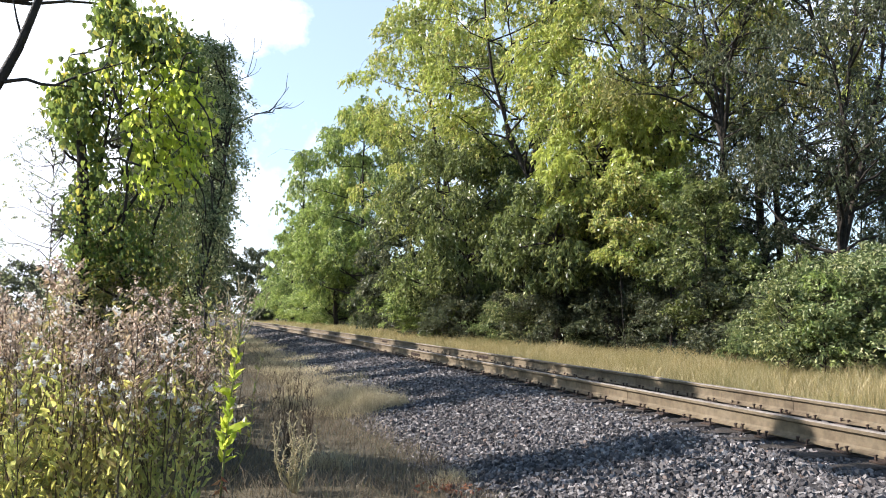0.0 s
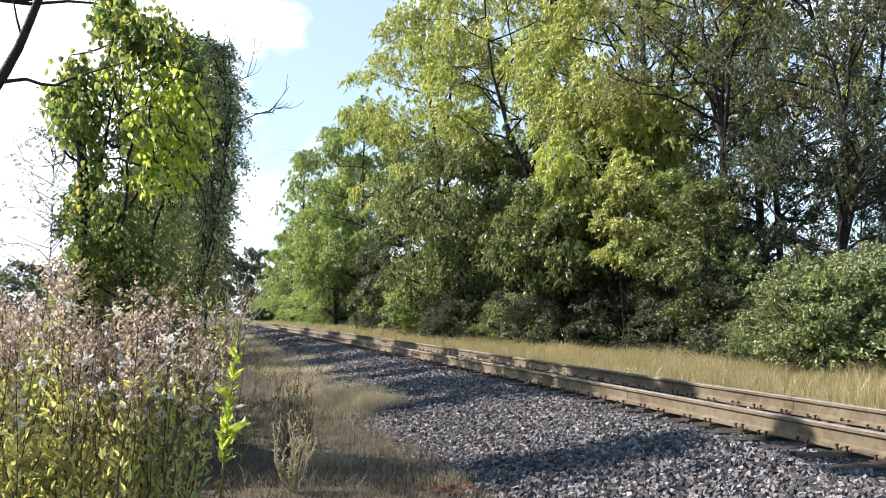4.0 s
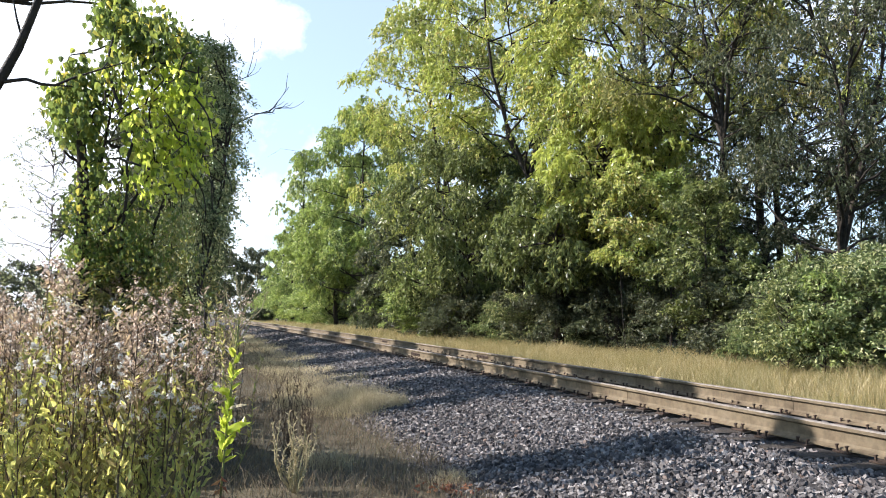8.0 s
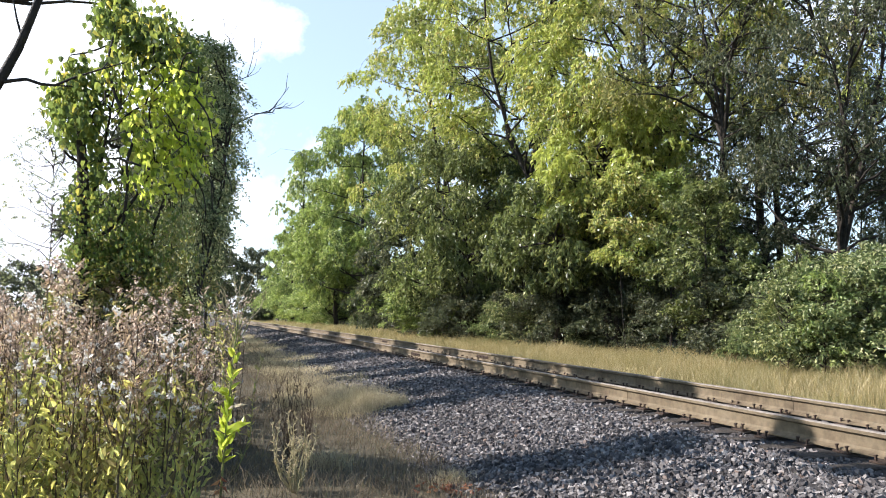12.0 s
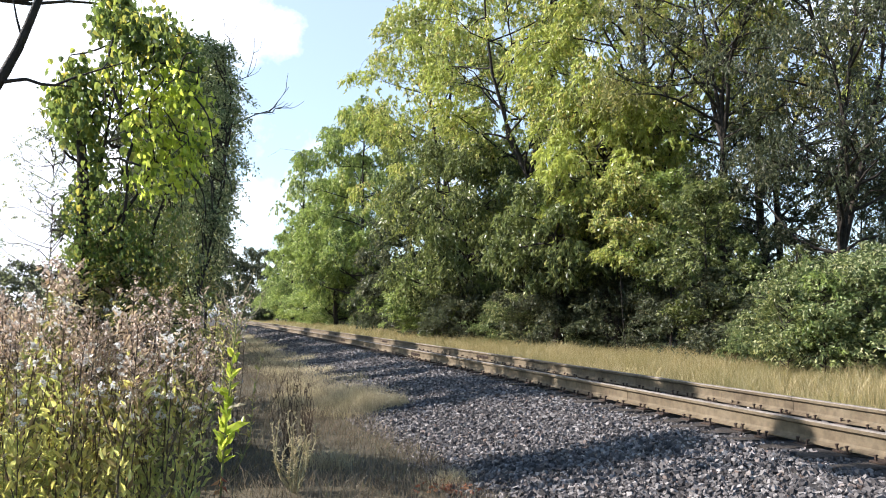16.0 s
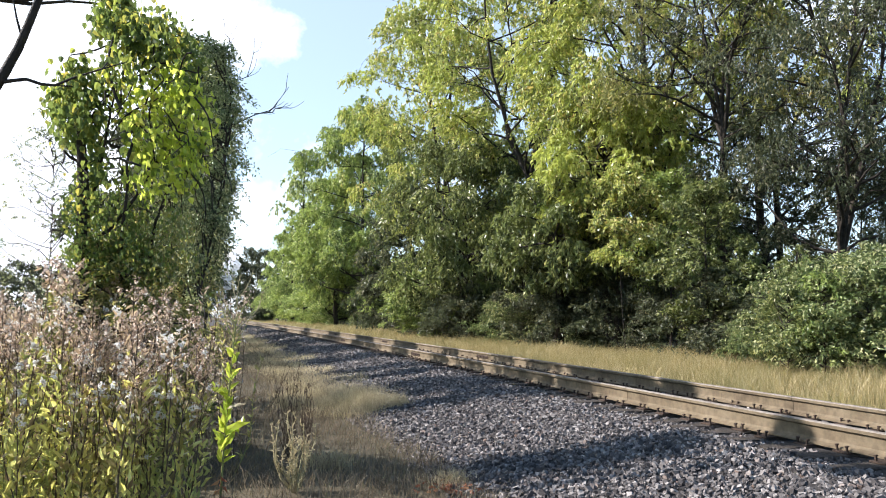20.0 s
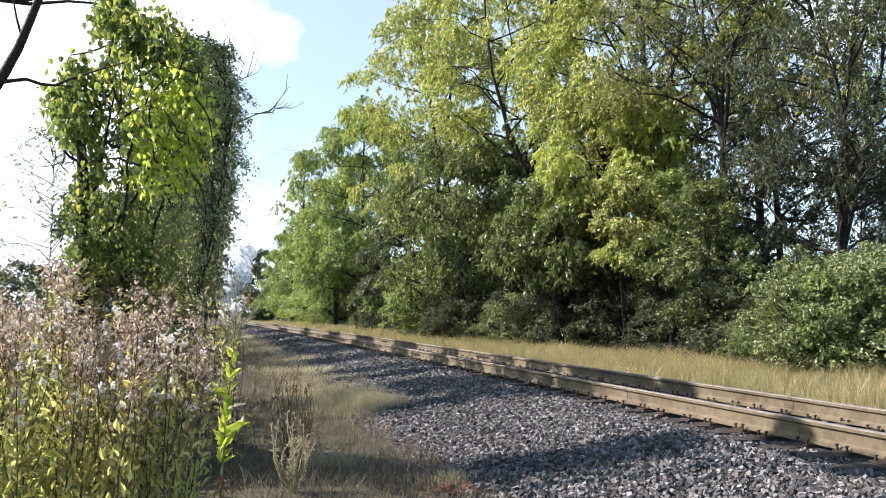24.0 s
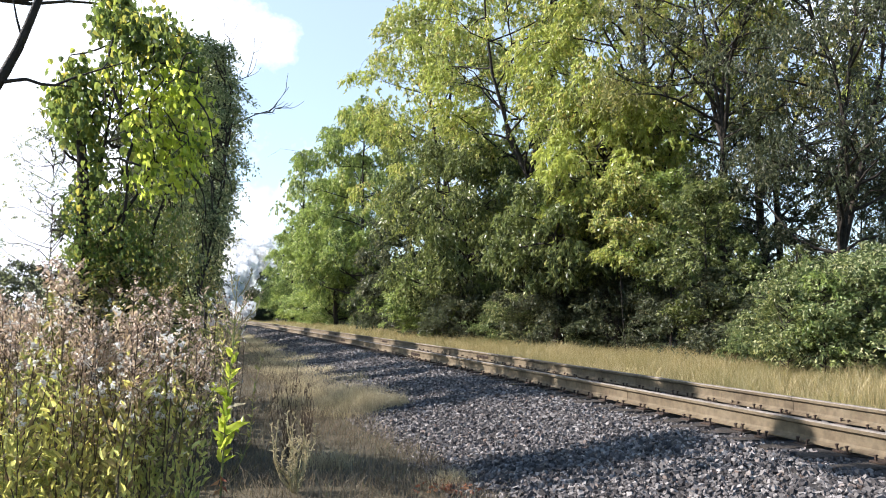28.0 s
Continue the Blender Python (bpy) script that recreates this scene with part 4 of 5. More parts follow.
def build_low_weeds():
    """Leafy undergrowth among the stems of the tall weeds."""
    rng = np.random.default_rng(160)
    kinds = []
    for k in range(3):
        g, lf = Geo(), Geo()
        for i in range(7):
            a, h = rng.uniform(0, 6.283), rng.uniform(0.35, 0.85)
            b = bent((0, 0, -0.02), (math.cos(a) * 0.22, math.sin(a) * 0.22, h), rng, 6, 0.06)
            tube(g, b, np.linspace(0.005, 0.002, 6), 4)
            n = 16
            w = rng.uniform(0.2, 1, n)
            q = np.stack([np.interp(w, np.linspace(0, 1, 6), b[:, c]) for c in range(3)], -1)
            way = unit(rng.normal(size=(n, 3)) * (1, 1, 0.4) + (0, 0, 0.3))
            ln = rng.uniform(0.045, 0.10, n)
            leaf_round(lf, q, way, ln, ln * 0.42, rng)
        ob = thing("low_weed", Matrix(), "low leafy green weed among taller stems", "weed", "low weeds")
        geo_part("stem", g, STEM_GREEN, ob)
        tagged(geo_part("foliage", lf, (WEED_GREEN, WEED_GREEN, WEED_LEAF)[k], ob), kind="stuff")
        kinds.append(ob)
    for i in range(30):
        y = rng.uniform(6.4, 8.6) if i % 3 else rng.uniform(8.6, 10.5)
        x = -0.365 * y - rng.uniform(0, 1) ** 0.8 * 0.26 * y
        k = 0 if x < -0.5 * y else i % 3
        m = pose(x, y, GROUND, 0, 0, rng.uniform(0, 360))
        if i < 3:
            kinds[i].matrix_world = m
        else:
            copy_thing(kinds[k], m)


def build_edge_weeds():
    """Pale upright weeds between the far grass and the wood."""
    rng = np.random.default_rng(170)
    lot = []
    for k in range(3):
        g, lf = Geo(), Geo()
        for i in range(9):
            a, h, rr = rng.uniform(0, 6.283), rng.uniform(0.8, 1.5), rng.uniform(0.05, 0.5)
            b = bent((math.cos(a) * rr * 0.6, math.sin(a) * rr * 0.6, -0.02), (math.cos(a) * rr, math.sin(a) * rr, h), rng, 6, 0.04)
            tube(g, b, np.linspace(0.012, 0.004, 6), 4)
            w = rng.uniform(0.25, 1, 22)
            q = np.stack([np.interp(w, np.linspace(0, 1, 6), b[:, c]) for c in range(3)], -1)
            leaf_quads(lf, q, unit(rng.normal(size=(22, 3)) * (1, 1, 0.5) + (0, 0, 0.5)), rng.uniform(0.1, 0.2, 22), 0.05, rng)
        ob = thing("edge_weed", Matrix(), "upright pale grey-green weed at the foot of the wood", "weed", "edge weeds")
        geo_part("stem", g, STEM_GREEN, ob)
        tagged(geo_part("foliage", lf, LEAF_GREY, ob), kind="stuff")
        lot.append(ob)
    for i, s in enumerate((47, 50, 54, 60, 63, 66, 69, 72, 75, 79, 84, 41, 38, 57, 33, 90, 97, 105)):
        m = on_pose(s + rng.uniform(-1, 1), 9.6 + rng.uniform(-0.8, 0.9)) @ pose(0, 0, 0, 0, 0, rng.uniform(0, 360))
        if i < 3:
            lot[i].matrix_world = m
        else:
            copy_thing(lot[i % 3], m)


def build_single_weeds():
    # the bright tall weed that stands before the others
    rng = np.random.default_rng(120)
    m = pose((402 - 784) / 1331 * 7.4, 7.4, GROUND)
    ob = thing("bright_tall_weed", m, "single tall weed with broad sunlit yellow-green leaves", "weed")
    stem, leaf, dead, head = Geo(), Geo(), Geo(), Geo()
    p = bent((0, 0, -0.02), (0.12, 0.05, 1.7), rng, 10, 0.015)
    tube(stem, p, np.linspace(0.013, 0.006, 10), 6)
    for a0, h0 in ((0.3, 1.45), (2.4, 1.5), (1.1, 1.62), (3.6, 1.55), (5.2, 1.5), (0.0, 1.68), (2.9, 1.68)):
        at = np.array([np.interp(h0, p[:, 2], p[:, 0]), np.interp(h0, p[:, 2], p[:, 1]), h0])
        to = at + np.array([math.cos(a0) * 0.16, math.sin(a0) * 0.1, 0.3])
        tube(stem, bent(at, to, rng, 5, 0.05), np.linspace(0.006, 0.003, 5), 4)
        n = 16
        q = at + (to - at) * rng.uniform(0.5, 1.1, n)[:, None] + rng.normal(size=(n, 3)) * 0.02
        leaf_quads(head, q, unit(rng.normal(size=(n, 3)) + (0, 0, 0.8)), 0.03, 0.018, rng)
    # jagged leaves: height, way, length
    for z, side, up, ln in ((0.98, -1, 0.75, 0.20), (1.02, -0.8, 0.2, 0.15), (0.72, 0.3, 1.8, 0.22), (0.62, -0.3, 2.2, 0.20), (0.60, 1, 0.8, 0.25), (0.52, 0.9, 1.1, 0.18), (0.55, -1, 1.0, 0.15), (0.47, -0.6, 1.3, 0.14),
                            (0.40, 0.8, 0.9, 0.12), (1.12, 0.7, 1.5, 0.13), (1.2, -0.6, 1.6, 0.11), (1.3, 0.8, 1.4, 0.12), (1.36, -0.7, 1.4, 0.11), (0.85, 0.5, 1.9, 0.15), (0.9, -0.4, 1.7, 0.13), (0.35, -0.7, 0.8, 0.1), (0.79, -0.9, 0.9, 0.12)):
        at = np.array([np.interp(z, p[:, 2], p[:, 0]), np.interp(z, p[:, 2], p[:, 1]), z])
        to = unit(np.array([[side, rng.normal() * 0.35, up]]))
        ln *= 1.05
        leaf_round(leaf, at[None], to, ln, ln * 0.42, rng, 0.3, bend=0.25)
        for k in range(4):
            w = 0.25 + 0.18 * k
            tilt = to[0] + np.array([rng.normal() * 0.7, rng.normal() * 0.4, rng.normal() * 0.5])
            leaf_quads(leaf, (at + to[0] * ln * w)[None], unit(tilt[None]), ln * 0.3, ln * 0.2, rng, 0.3)
    for i in range(22):
        z = 0.3 + 1.2 * (i + rng.uniform(0, 1)) / 22
        at = np.array([np.interp(z, p[:, 2], p[:, 0]), np.interp(z, p[:, 2], p[:, 1]), z])
        a = i * 2.399 + rng.normal() * 0.3
        to = unit(np.array([[math.cos(a), math.sin(a) * 0.8, rng.uniform(0.6, 1.5)]]))
        ln = rng.uniform(0.10, 0.2) * (1.15 - 0.35 * z)
        leaf_round(leaf, at[None], to, ln, ln * 0.3, rng, 0.3, bend=0.35)
    at = np.array([np.interp(0.86, p[:, 2], p[:, 0]), 0.0, 0.86])
    leaf_round(dead, at[None], unit(np.array([[1, -0.3, 0.42]])), 0.28, 0.03, rng, 0.3, bend=0.3, mat=1)
    for i in range(7):
        at = np.array([0, 0, 0.05 + 0.03 * i])
        a = i * 2.0
        leaf_quads(dead, at[None], unit(np.array([[math.cos(a) * 0.6, math.sin(a) * 0.6, -0.4]])), 0.11, 0.045, rng)
    for fork in ((0.10, 1.60, -0.02, 1.98), (0.11, 1.62, 0.17, 2.16), (0.15, 1.95, 0.28, 2.22), (0.14, 1.9, 0.06, 2.2), (0.02, 1.85, -0.09, 2.08), (0.11, 1.55, 0.30, 1.86), (0.24, 1.75, 0.36, 2.0)):
        pale = Geo()
        b = bent((fork[0], 0.05, fork[1]), (fork[2], 0.05 + rng.normal() * 0.05, fork[3]), rng, 6, 0.06)
        tube(pale, b, np.linspace(0.007, 0.0035, 6), 5)
        w = rng.uniform(0.3, 1.0, 9)
        q = np.stack([np.interp(w, np.linspace(0, 1, 6), b[:, c]) for c in range(3)], -1)
        leaf_quads(pale, q, unit(rng.normal(size=(9, 3)) * 0.5 + (0, 0, 0.8)), 0.05, 0.014, rng)
        geo_part("seed_branch", pale, STRAW_STEM, ob, "pale dry branch at the top", True)
    geo_part("stem", stem, STEM_GREEN, ob, "pale green upright stem", True)
    geo_part("leaves", leaf, MULLEIN_LEAF, ob, "broad yellow-green leaves")
    geo_part("dead_leaves", dead, [LEAF_RED, TUFT], ob, "withered red-brown leaves")
    tagged(geo_part("seed_fluff", head, FLUFF, ob), kind="stuff")
    MOVERS.append((ob, m, 0.8, 1.0))
    # slender yellowish weeds round it
    for k in range(34):
        g, lf = Geo(), Geo()
        d = rng.uniform(8.4, 15.0)
        bear = rng.uniform(-0.318, -0.268)
        h = rng.uniform(1.1, 2.2) if bear < -0.262 else rng.uniform(0.75, 1.3)
        p = bent((0, 0, -0.02), (rng.normal() * 0.1, rng.normal() * 0.1, h), rng, 7, 0.03)
        tube(g, p, np.linspace(0.007, 0.003, 7), 4)
        for i in range(34):
            z = h * rng.uniform(0.1, 1.0)
            at = np.array([np.interp(z, p[:, 2], p[:, 0]), np.interp(z, p[:, 2], p[:, 1]), z])
            a = rng.uniform(0, 6.283)
            leaf_round(lf, at[None], unit(np.array([[math.cos(a), math.sin(a), rng.uniform(0.2, 1.4)]])), rng.uniform(0.05, 0.13), rng.uniform(0.012, 0.03), rng)
        ob = thing("slender_weed", at_view(bear, d), "slender dry brown weed at the edge of the tall weeds" if k % 2 else "slender yellow-green weed at the edge of the tall weeds", "weed", "slender weeds")
        dry = k % 2 == 1
        geo_part("stem", g, STEM if dry else STEM_GREEN, ob)
        tagged(geo_part("foliage", lf, FLUFF if dry else WEED_LEAF, ob), kind="stuff")
    # thin dry plants beside the path
    for k, (px, d, h, mat, label) in enumerate(((517, 9.6, 1.15, STEM, "thin dead brown weed with bare branching stems"), (532, 7.7, 0.82, STRAW_STEM, "pale straw-coloured wispy weed with upright branching stems"), (550, 10.5, 0.85, STEM, "thin dead brown weed with bare branching stems"))):
        g, hd = Geo(), Geo()
        for i in range(12 if mat is STEM else 20):
            a = rng.uniform(0, 6.283)
            rr = rng.uniform(0.03, 0.16) if mat is STEM else rng.uniform(0.05, 0.36)
            end = (math.cos(a) * rr * h, math.sin(a) * rr * h, h * rng.uniform(0.55, 1.0))
            b = bent((0, 0, -0.02), end, rng, 5, 0.08)
            tube(g, b, np.linspace(0.006, 0.002, 5) * (1.0 if mat is STEM else 1.5), 4)
            n = 12 if mat is STEM else 22
            w = rng.uniform(0.3, 1, n)
            q = np.stack([np.interp(w, np.linspace(0, 1, 5), b[:, c]) for c in range(3)], -1)
            leaf_quads(hd, q, unit(rng.normal(size=(n, 3)) * 0.6 + (0, 0, 0.8)), 0.05, 0.014, rng)
        m = pose((px - 784) / 1331 * d, d, GROUND)
        ob = thing("dry_weed", m, label, "weed")
        geo_part("stem", g, mat, ob)
        tagged(geo_part("foliage", hd, STEM if mat is STEM else TUFT, ob), kind="stuff")
        MOVERS.append((ob, m, 0.7, k * 2.0))


def blades(geo, p, height, width, rng, lean=0.35):
    """Grass blades: bent strips of two faces."""
    n = len(p)
    a = rng.uniform(0, 6.283, n)
    side = np.stack([np.cos(a), np.sin(a), np.zeros(n)], -1) * (width / 2)[:, None]
    tip = rng.normal(size=(n, 3)) * lean
    tip[:, 2] = 1
    mid = p + np.stack([tip[:, 0] * 0.3, tip[:, 1] * 0.3, np.full(n, 0.6)], -1) * height[:, None]
    end = p + tip * height[:, None]
    v = np.stack([p - side, p + side, mid + side * 0.8, mid - side * 0.8, end], 1)
    base = np.arange(n)[:, None] * 5
    geo.add(v.reshape(-1, 3), base + np.array([[0, 1, 2, 3]]))
    geo.f.append(base + np.array([[3, 2, 4]]) + (geo.n - n * 5))
    geo.m.append(np.zeros(n))


def build_grass():
    rng = np.random.default_rng(130)
    g = Geo()
    for s0, s1, count, wd in ((8, 45, 95000, 0.009), (45, 130, 34000, 0.03), (130, 240, 6000, 0.06)):
        s = rng.uniform(s0, s1, count)
        off = rng.uniform(3.0, 11.5, count)
        p = on_track(s, off, GROUND)
        p[:, 2] = np.maximum(GROUND, bed_height(off) - 0.02)
        h = rng.uniform(0.3, 0.7, count) * (0.82 + 0.22 * np.sin(s * 0.7) * np.cos(off * 0.9) + 0.3 * np.sin(s * 2.3 + off * 0.8) * np.cos(off * 1.9 - s * 0.5)) * np.interp(off, [2.9, 4.5], [0.5, 1])
        blades(g, p, h, np.full(count, wd) * rng.uniform(0.6, 1.4, count), rng)
    tagged(geo_part("tall_grass", g, GRASS_DRY), "tall dry golden grass between the track and the wood", "grass", kind="stuff")
    g = Geo()
    count = 44000
    s = -5.0 + 46 * rng.uniform(0, 1, count) ** 1.15
    off = -4.15 - 2.2 * np.abs(rng.normal(size=count))
    p = on_track(s, off, GROUND)
    keep = np.sin(p[:, 0] * 2.1 + 1) * np.cos(p[:, 1] * 1.4) + rng.uniform(-0.8, 1.2, count) > -0.2
    p, off = p[keep], off[keep]
    n = len(p)
    h = rng.uniform(0.06, 0.22, n) * (1 + 0.5 * np.sin(p[:, 0] * 1.7) * np.cos(p[:, 1] * 1.1))
    blades(g, p, h, rng.uniform(0.003, 0.009, n), rng, 0.8)
    n = 9000
    q = on_track(rng.uniform(-12, 1.2, n), rng.uniform(-11, -4.2, n), GROUND)
    blades(g, q, rng.uniform(0.06, 0.2, n), rng.uniform(0.005, 0.012, n), rng, 0.8)
    n = 46000
    s = 6 + 110 * rng.uniform(0, 1, n) ** 1.5
    q = on_track(s, -4.2 - 14 * rng.uniform(0, 1, n) ** 1.4, GROUND)
    blades(g, q, rng.uniform(0.08, 0.3, n), np.interp(s, [6, 100], [0.006, 0.03]), rng, 0.7)
    tagged(geo_part("dry_grass", g, STRAW), "short dry straw-coloured grass beside the ballast", "grass", kind="stuff")


def build_creeping_grass():
    """Pale dry grass that creeps up the foot of the ballast."""
    rng = np.random.default_rng(155)
    g = Geo()
    n = 22000
    s = 13.2 + 60 * rng.uniform(0, 1, n) ** 1.7
    off = -3.35 - 1.9 * rng.uniform(0, 1, n) + 0.35 * np.sin(s * 1.1) * np.cos(s * 0.37)
    p = on_track(s, off, 0.0)
    p[:, 2] = np.maximum(GROUND, bed_height(off) - 0.02)
    blades(g, p, rng.uniform(0.06, 0.2, n) * (1 + 0.5 * np.sin(s * 2.3 + off * 3)), np.interp(s, [13, 60], [0.006, 0.03]) * rng.uniform(0.6, 1.4, n), rng, 0.6)
    tagged(geo_part("creeping_grass", g, TUFT), "pale dry grass creeping over the foot of the ballast", "grass", kind="stuff")


def build_leaf_litter():
    """Fallen reddish leaves at the foot of the ballast."""
    rng = np.random.default_rng(158)
    g = Geo()
    n = 60
    q = rng.normal(size=(n, 3)) * (0.16, 0.12, 0.0) + (0, 0, 0.03) + rng.uniform(0, 0.05, (n, 1)) * (0, 0, 1)
    way = unit(rng.normal(size=(n, 3)) * (1, 1, 0.3))
    leaf_round(g, q, way, rng.uniform(0.04, 0.08, n), rng.uniform(0.025, 0.045, n), rng, 0.3, bend=0.3)
    p = on_track(7.35, -4.42)
    ob = geo_part("leaf_litter", g, LEAF_RED)
    ob.matrix_world = pose(float(p[0]), float(p[1]), GROUND)
    tagged(ob, "small heap of fallen reddish-brown leaves by the ballast", "leaves", kind="stuff")


def build_tufts():
    """Pale tufts of grass along the foot of the ballast."""
    rng = np.random.default_rng(150)
    for ts, to, size in ((7.75, -4.32, 0.6), (13.2, -4.2, 1.1), (13.8, -4.0, 1.3), (14.4, -3.8, 1.2), (14.9, -4.1, 1.2), (14.1, -4.5, 1.1), (15.3, -3.7, 1.1), (9.0, -5.4, 0.7), (16, -4.6, 1.0), (18.5, -4.5, 1.0), (22, -4.7, 1.0), (26, -4.6, 1.1), (14.6, -5.2, 0.9)):
        g = Geo()
        n = 420
        q = rng.normal(size=(n, 3)) * (0.22 * size, 0.22 * size, 0)
        blades(g, q, rng.uniform(0.1, 0.34, n) * size, rng.uniform(0.003, 0.009, n), rng, 0.55)
        p = on_track(ts, to)
        ob = geo_part("grass_tuft", g, TUFT)
        ob.matrix_world = pose(float(p[0]), float(p[1]), max(GROUND, float(bed_height(to)) - 0.02))
        tagged(ob, "pale dry tuft of grass at the foot of the ballast", "grass", "grass tufts", "stuff")


# ---- train ----
def train_s(t):
    return 273.0 - 5.0 * t


def build_loco():
    ob = thing("steam_locomotive", track_pose(train_s(0), 0, RAIL_TOP), "black steam locomotive with white and red front trim", "locomotive")
    ry = Matrix.Rotation(math.pi / 2, 4, "X")

    def cyl(name, r, depth, x, y, z, mat, label="", rot=ry, r2=None, parent=None):
        o = part(name, cyl_bm(r, r if r2 is None else r2, depth, rot, 24), mat, parent or ob, label, False)
        o.location = (x, y, z)
        return o

    # y runs away from the camera, so the front is at y = 0
    cyl("boiler", 0.85, 7.0, 0, 5.2, 2.45, LOCO_BLACK)
    cyl("smokebox", 0.9, 1.8, 0, 0.9, 2.45, LOCO_BLACK)
    door = cyl("smokebox_door", 0.62, 0.12, 0, -0.05, 2.45, LOCO_BLACK)
    cyl("number_plate", 0.2, 0.05, 0, -0.1, 0, LOCO_RED, "red round plate", parent=door)
    cyl("headlight", 0.22, 0.35, 0, -0.1, 3.35, LOCO_WHITE, "white headlight")
    cyl("chimney", 0.28, 0.9, 0, 0.9, 3.7, LOCO_BLACK, rot=Matrix(), r2=0.36)
    cyl("sand_dome", 0.4, 0.7, 0, 3.2, 3.5, LOCO_BLACK, rot=Matrix(), r2=0.3)
    cyl("steam_dome", 0.42, 0.8, 0, 5.4, 3.5, LOCO_BLACK, rot=Matrix(), r2=0.3)
    cab = part("cab", box_bm(2.8, 2.2, 2.4, 0.05, (0, 9.6, 2.7)), LOCO_BLACK, ob)
    roof = part("cab_roof", box_bm(3.0, 2.6, 0.12, 0.04, (0, 9.6, 3.98)), LOCO_BLACK, cab)
    for side in (-1, 1):
        part("running_board", box_bm(0.5, 8.2, 0.08, 0.01, (side * 1.15, 4.4, 1.75)), LOCO_BLACK, ob, "black board with a white edge")
        cyl("cylinder", 0.36, 1.1, side * 1.15, 1.2, 0.85, LOCO_BLACK)
        part("marker_lamp", box_bm(0.2, 0.2, 0.28, 0.03, (side * 0.7, 0.0, 3.2)), LOCO_WHITE if side > 0 else LOCO_RED, ob, "small painted marker lamp")
    part("buffer_beam", box_bm(2.7, 0.25, 0.5, 0.03, (0, -0.5, 1.05)), LOCO_BLACK, ob, "black front beam")
    bm = bmesh.new()
    for i in range(9):
        x = -1.1 + i * 0.275
        bmesh.ops.create_cube(bm, size=1.0, matrix=Matrix.Translation((x * 0.75, -1.05, 0.45)) @ Matrix.Rotation(0.7, 4, "X") @ Matrix.Diagonal((0.07, 0.06, 1.0, 1)))
    part("pilot", bm, LOCO_BLACK, ob, "slatted black pilot")
    part("frame", box_bm(1.0, 9.5, 0.5, 0.02, (0, 4.7, 1.0)), LOCO_BLACK, ob)
    axles = []
    for r, y in ((0.42, 0.4), (0.42, 2.1), (0.8, 3.5), (0.8, 5.25), (0.8, 7.0)):
        bm = bmesh.new()
        for side in (-1, 1):
            m = Matrix.Translation((side * 0.74, 0, 0)) @ Matrix.Rotation(math.pi / 2, 4, "Y")
            bmesh.ops.create_cone(bm, cap_ends=True, segments=24, radius1=r, radius2=r, depth=0.13, matrix=m)
            bmesh.ops.create_cube(bm, size=1.0, matrix=Matrix.Translation((side * 0.86, 0, r * 0.45)) @ Matrix.Diagonal((0.1, 0.14, 0.14, 1)))
        bmesh.ops.create_cone(bm, cap_ends=True, segments=10, radius1=0.08, radius2=0.08, depth=1.5, matrix=Matrix.Rotation(math.pi / 2, 4, "Y"))
        w = part("wheelset", bm, LOCO_BLACK, ob)
        w.location = (0, y, r)
        axles.append((w, y, r))
    tender = thing("tender", track_pose(train_s(0) + 11.2, 0, RAIL_TOP), "black coal tender behind the locomotive", "tender")
    part("tank", box_bm(2.8, 6.5, 2.2, 0.06, (0, 3.3, 2.2)), LOCO_BLACK, tender)
    part("underframe", box_bm(2.2, 6.6, 0.3, 0.02, (0, 3.3, 0.95)), LOCO_BLACK, tender)
    for y in (0.9, 2.3, 4.3, 5.7):
        for side in (-1, 1):
            w = part("wheel", cyl_bm(0.42, 0.42, 0.13, Matrix.Rotation(math.pi / 2, 4, "Y"), 20), LOCO_BLACK, tender)
            w.location = (side * 0.74, y, 0.42)
    return ob, tender, axles


def puff_mesh(seed, r):
    """A billow: a lumpy rounded mass."""
    rng = np.random.default_rng(seed)
    g = Geo()
    bm = bmesh.new()
    bmesh.ops.create_icosphere(bm, subdivisions=4, radius=1.0)
    off = Vector(rng.uniform(-50, 50, 3))

    def swell(v):
        return 0.72 + 0.55 * noise.noise(v * 1.3 + off) + 0.30 * (1 - 2 * abs(noise.noise(v * 2.6 - off))) + 0.12 * noise.noise(v * 7 + off)

    pts = np.array([v.co * swell(v.co) for v in bm.verts]) * r * 0.85
    g.add(pts, np.array([[v.index for v in f.verts] for f in bm.faces]))
    bm.free()
    return g.mesh("puff", STEAM, True)


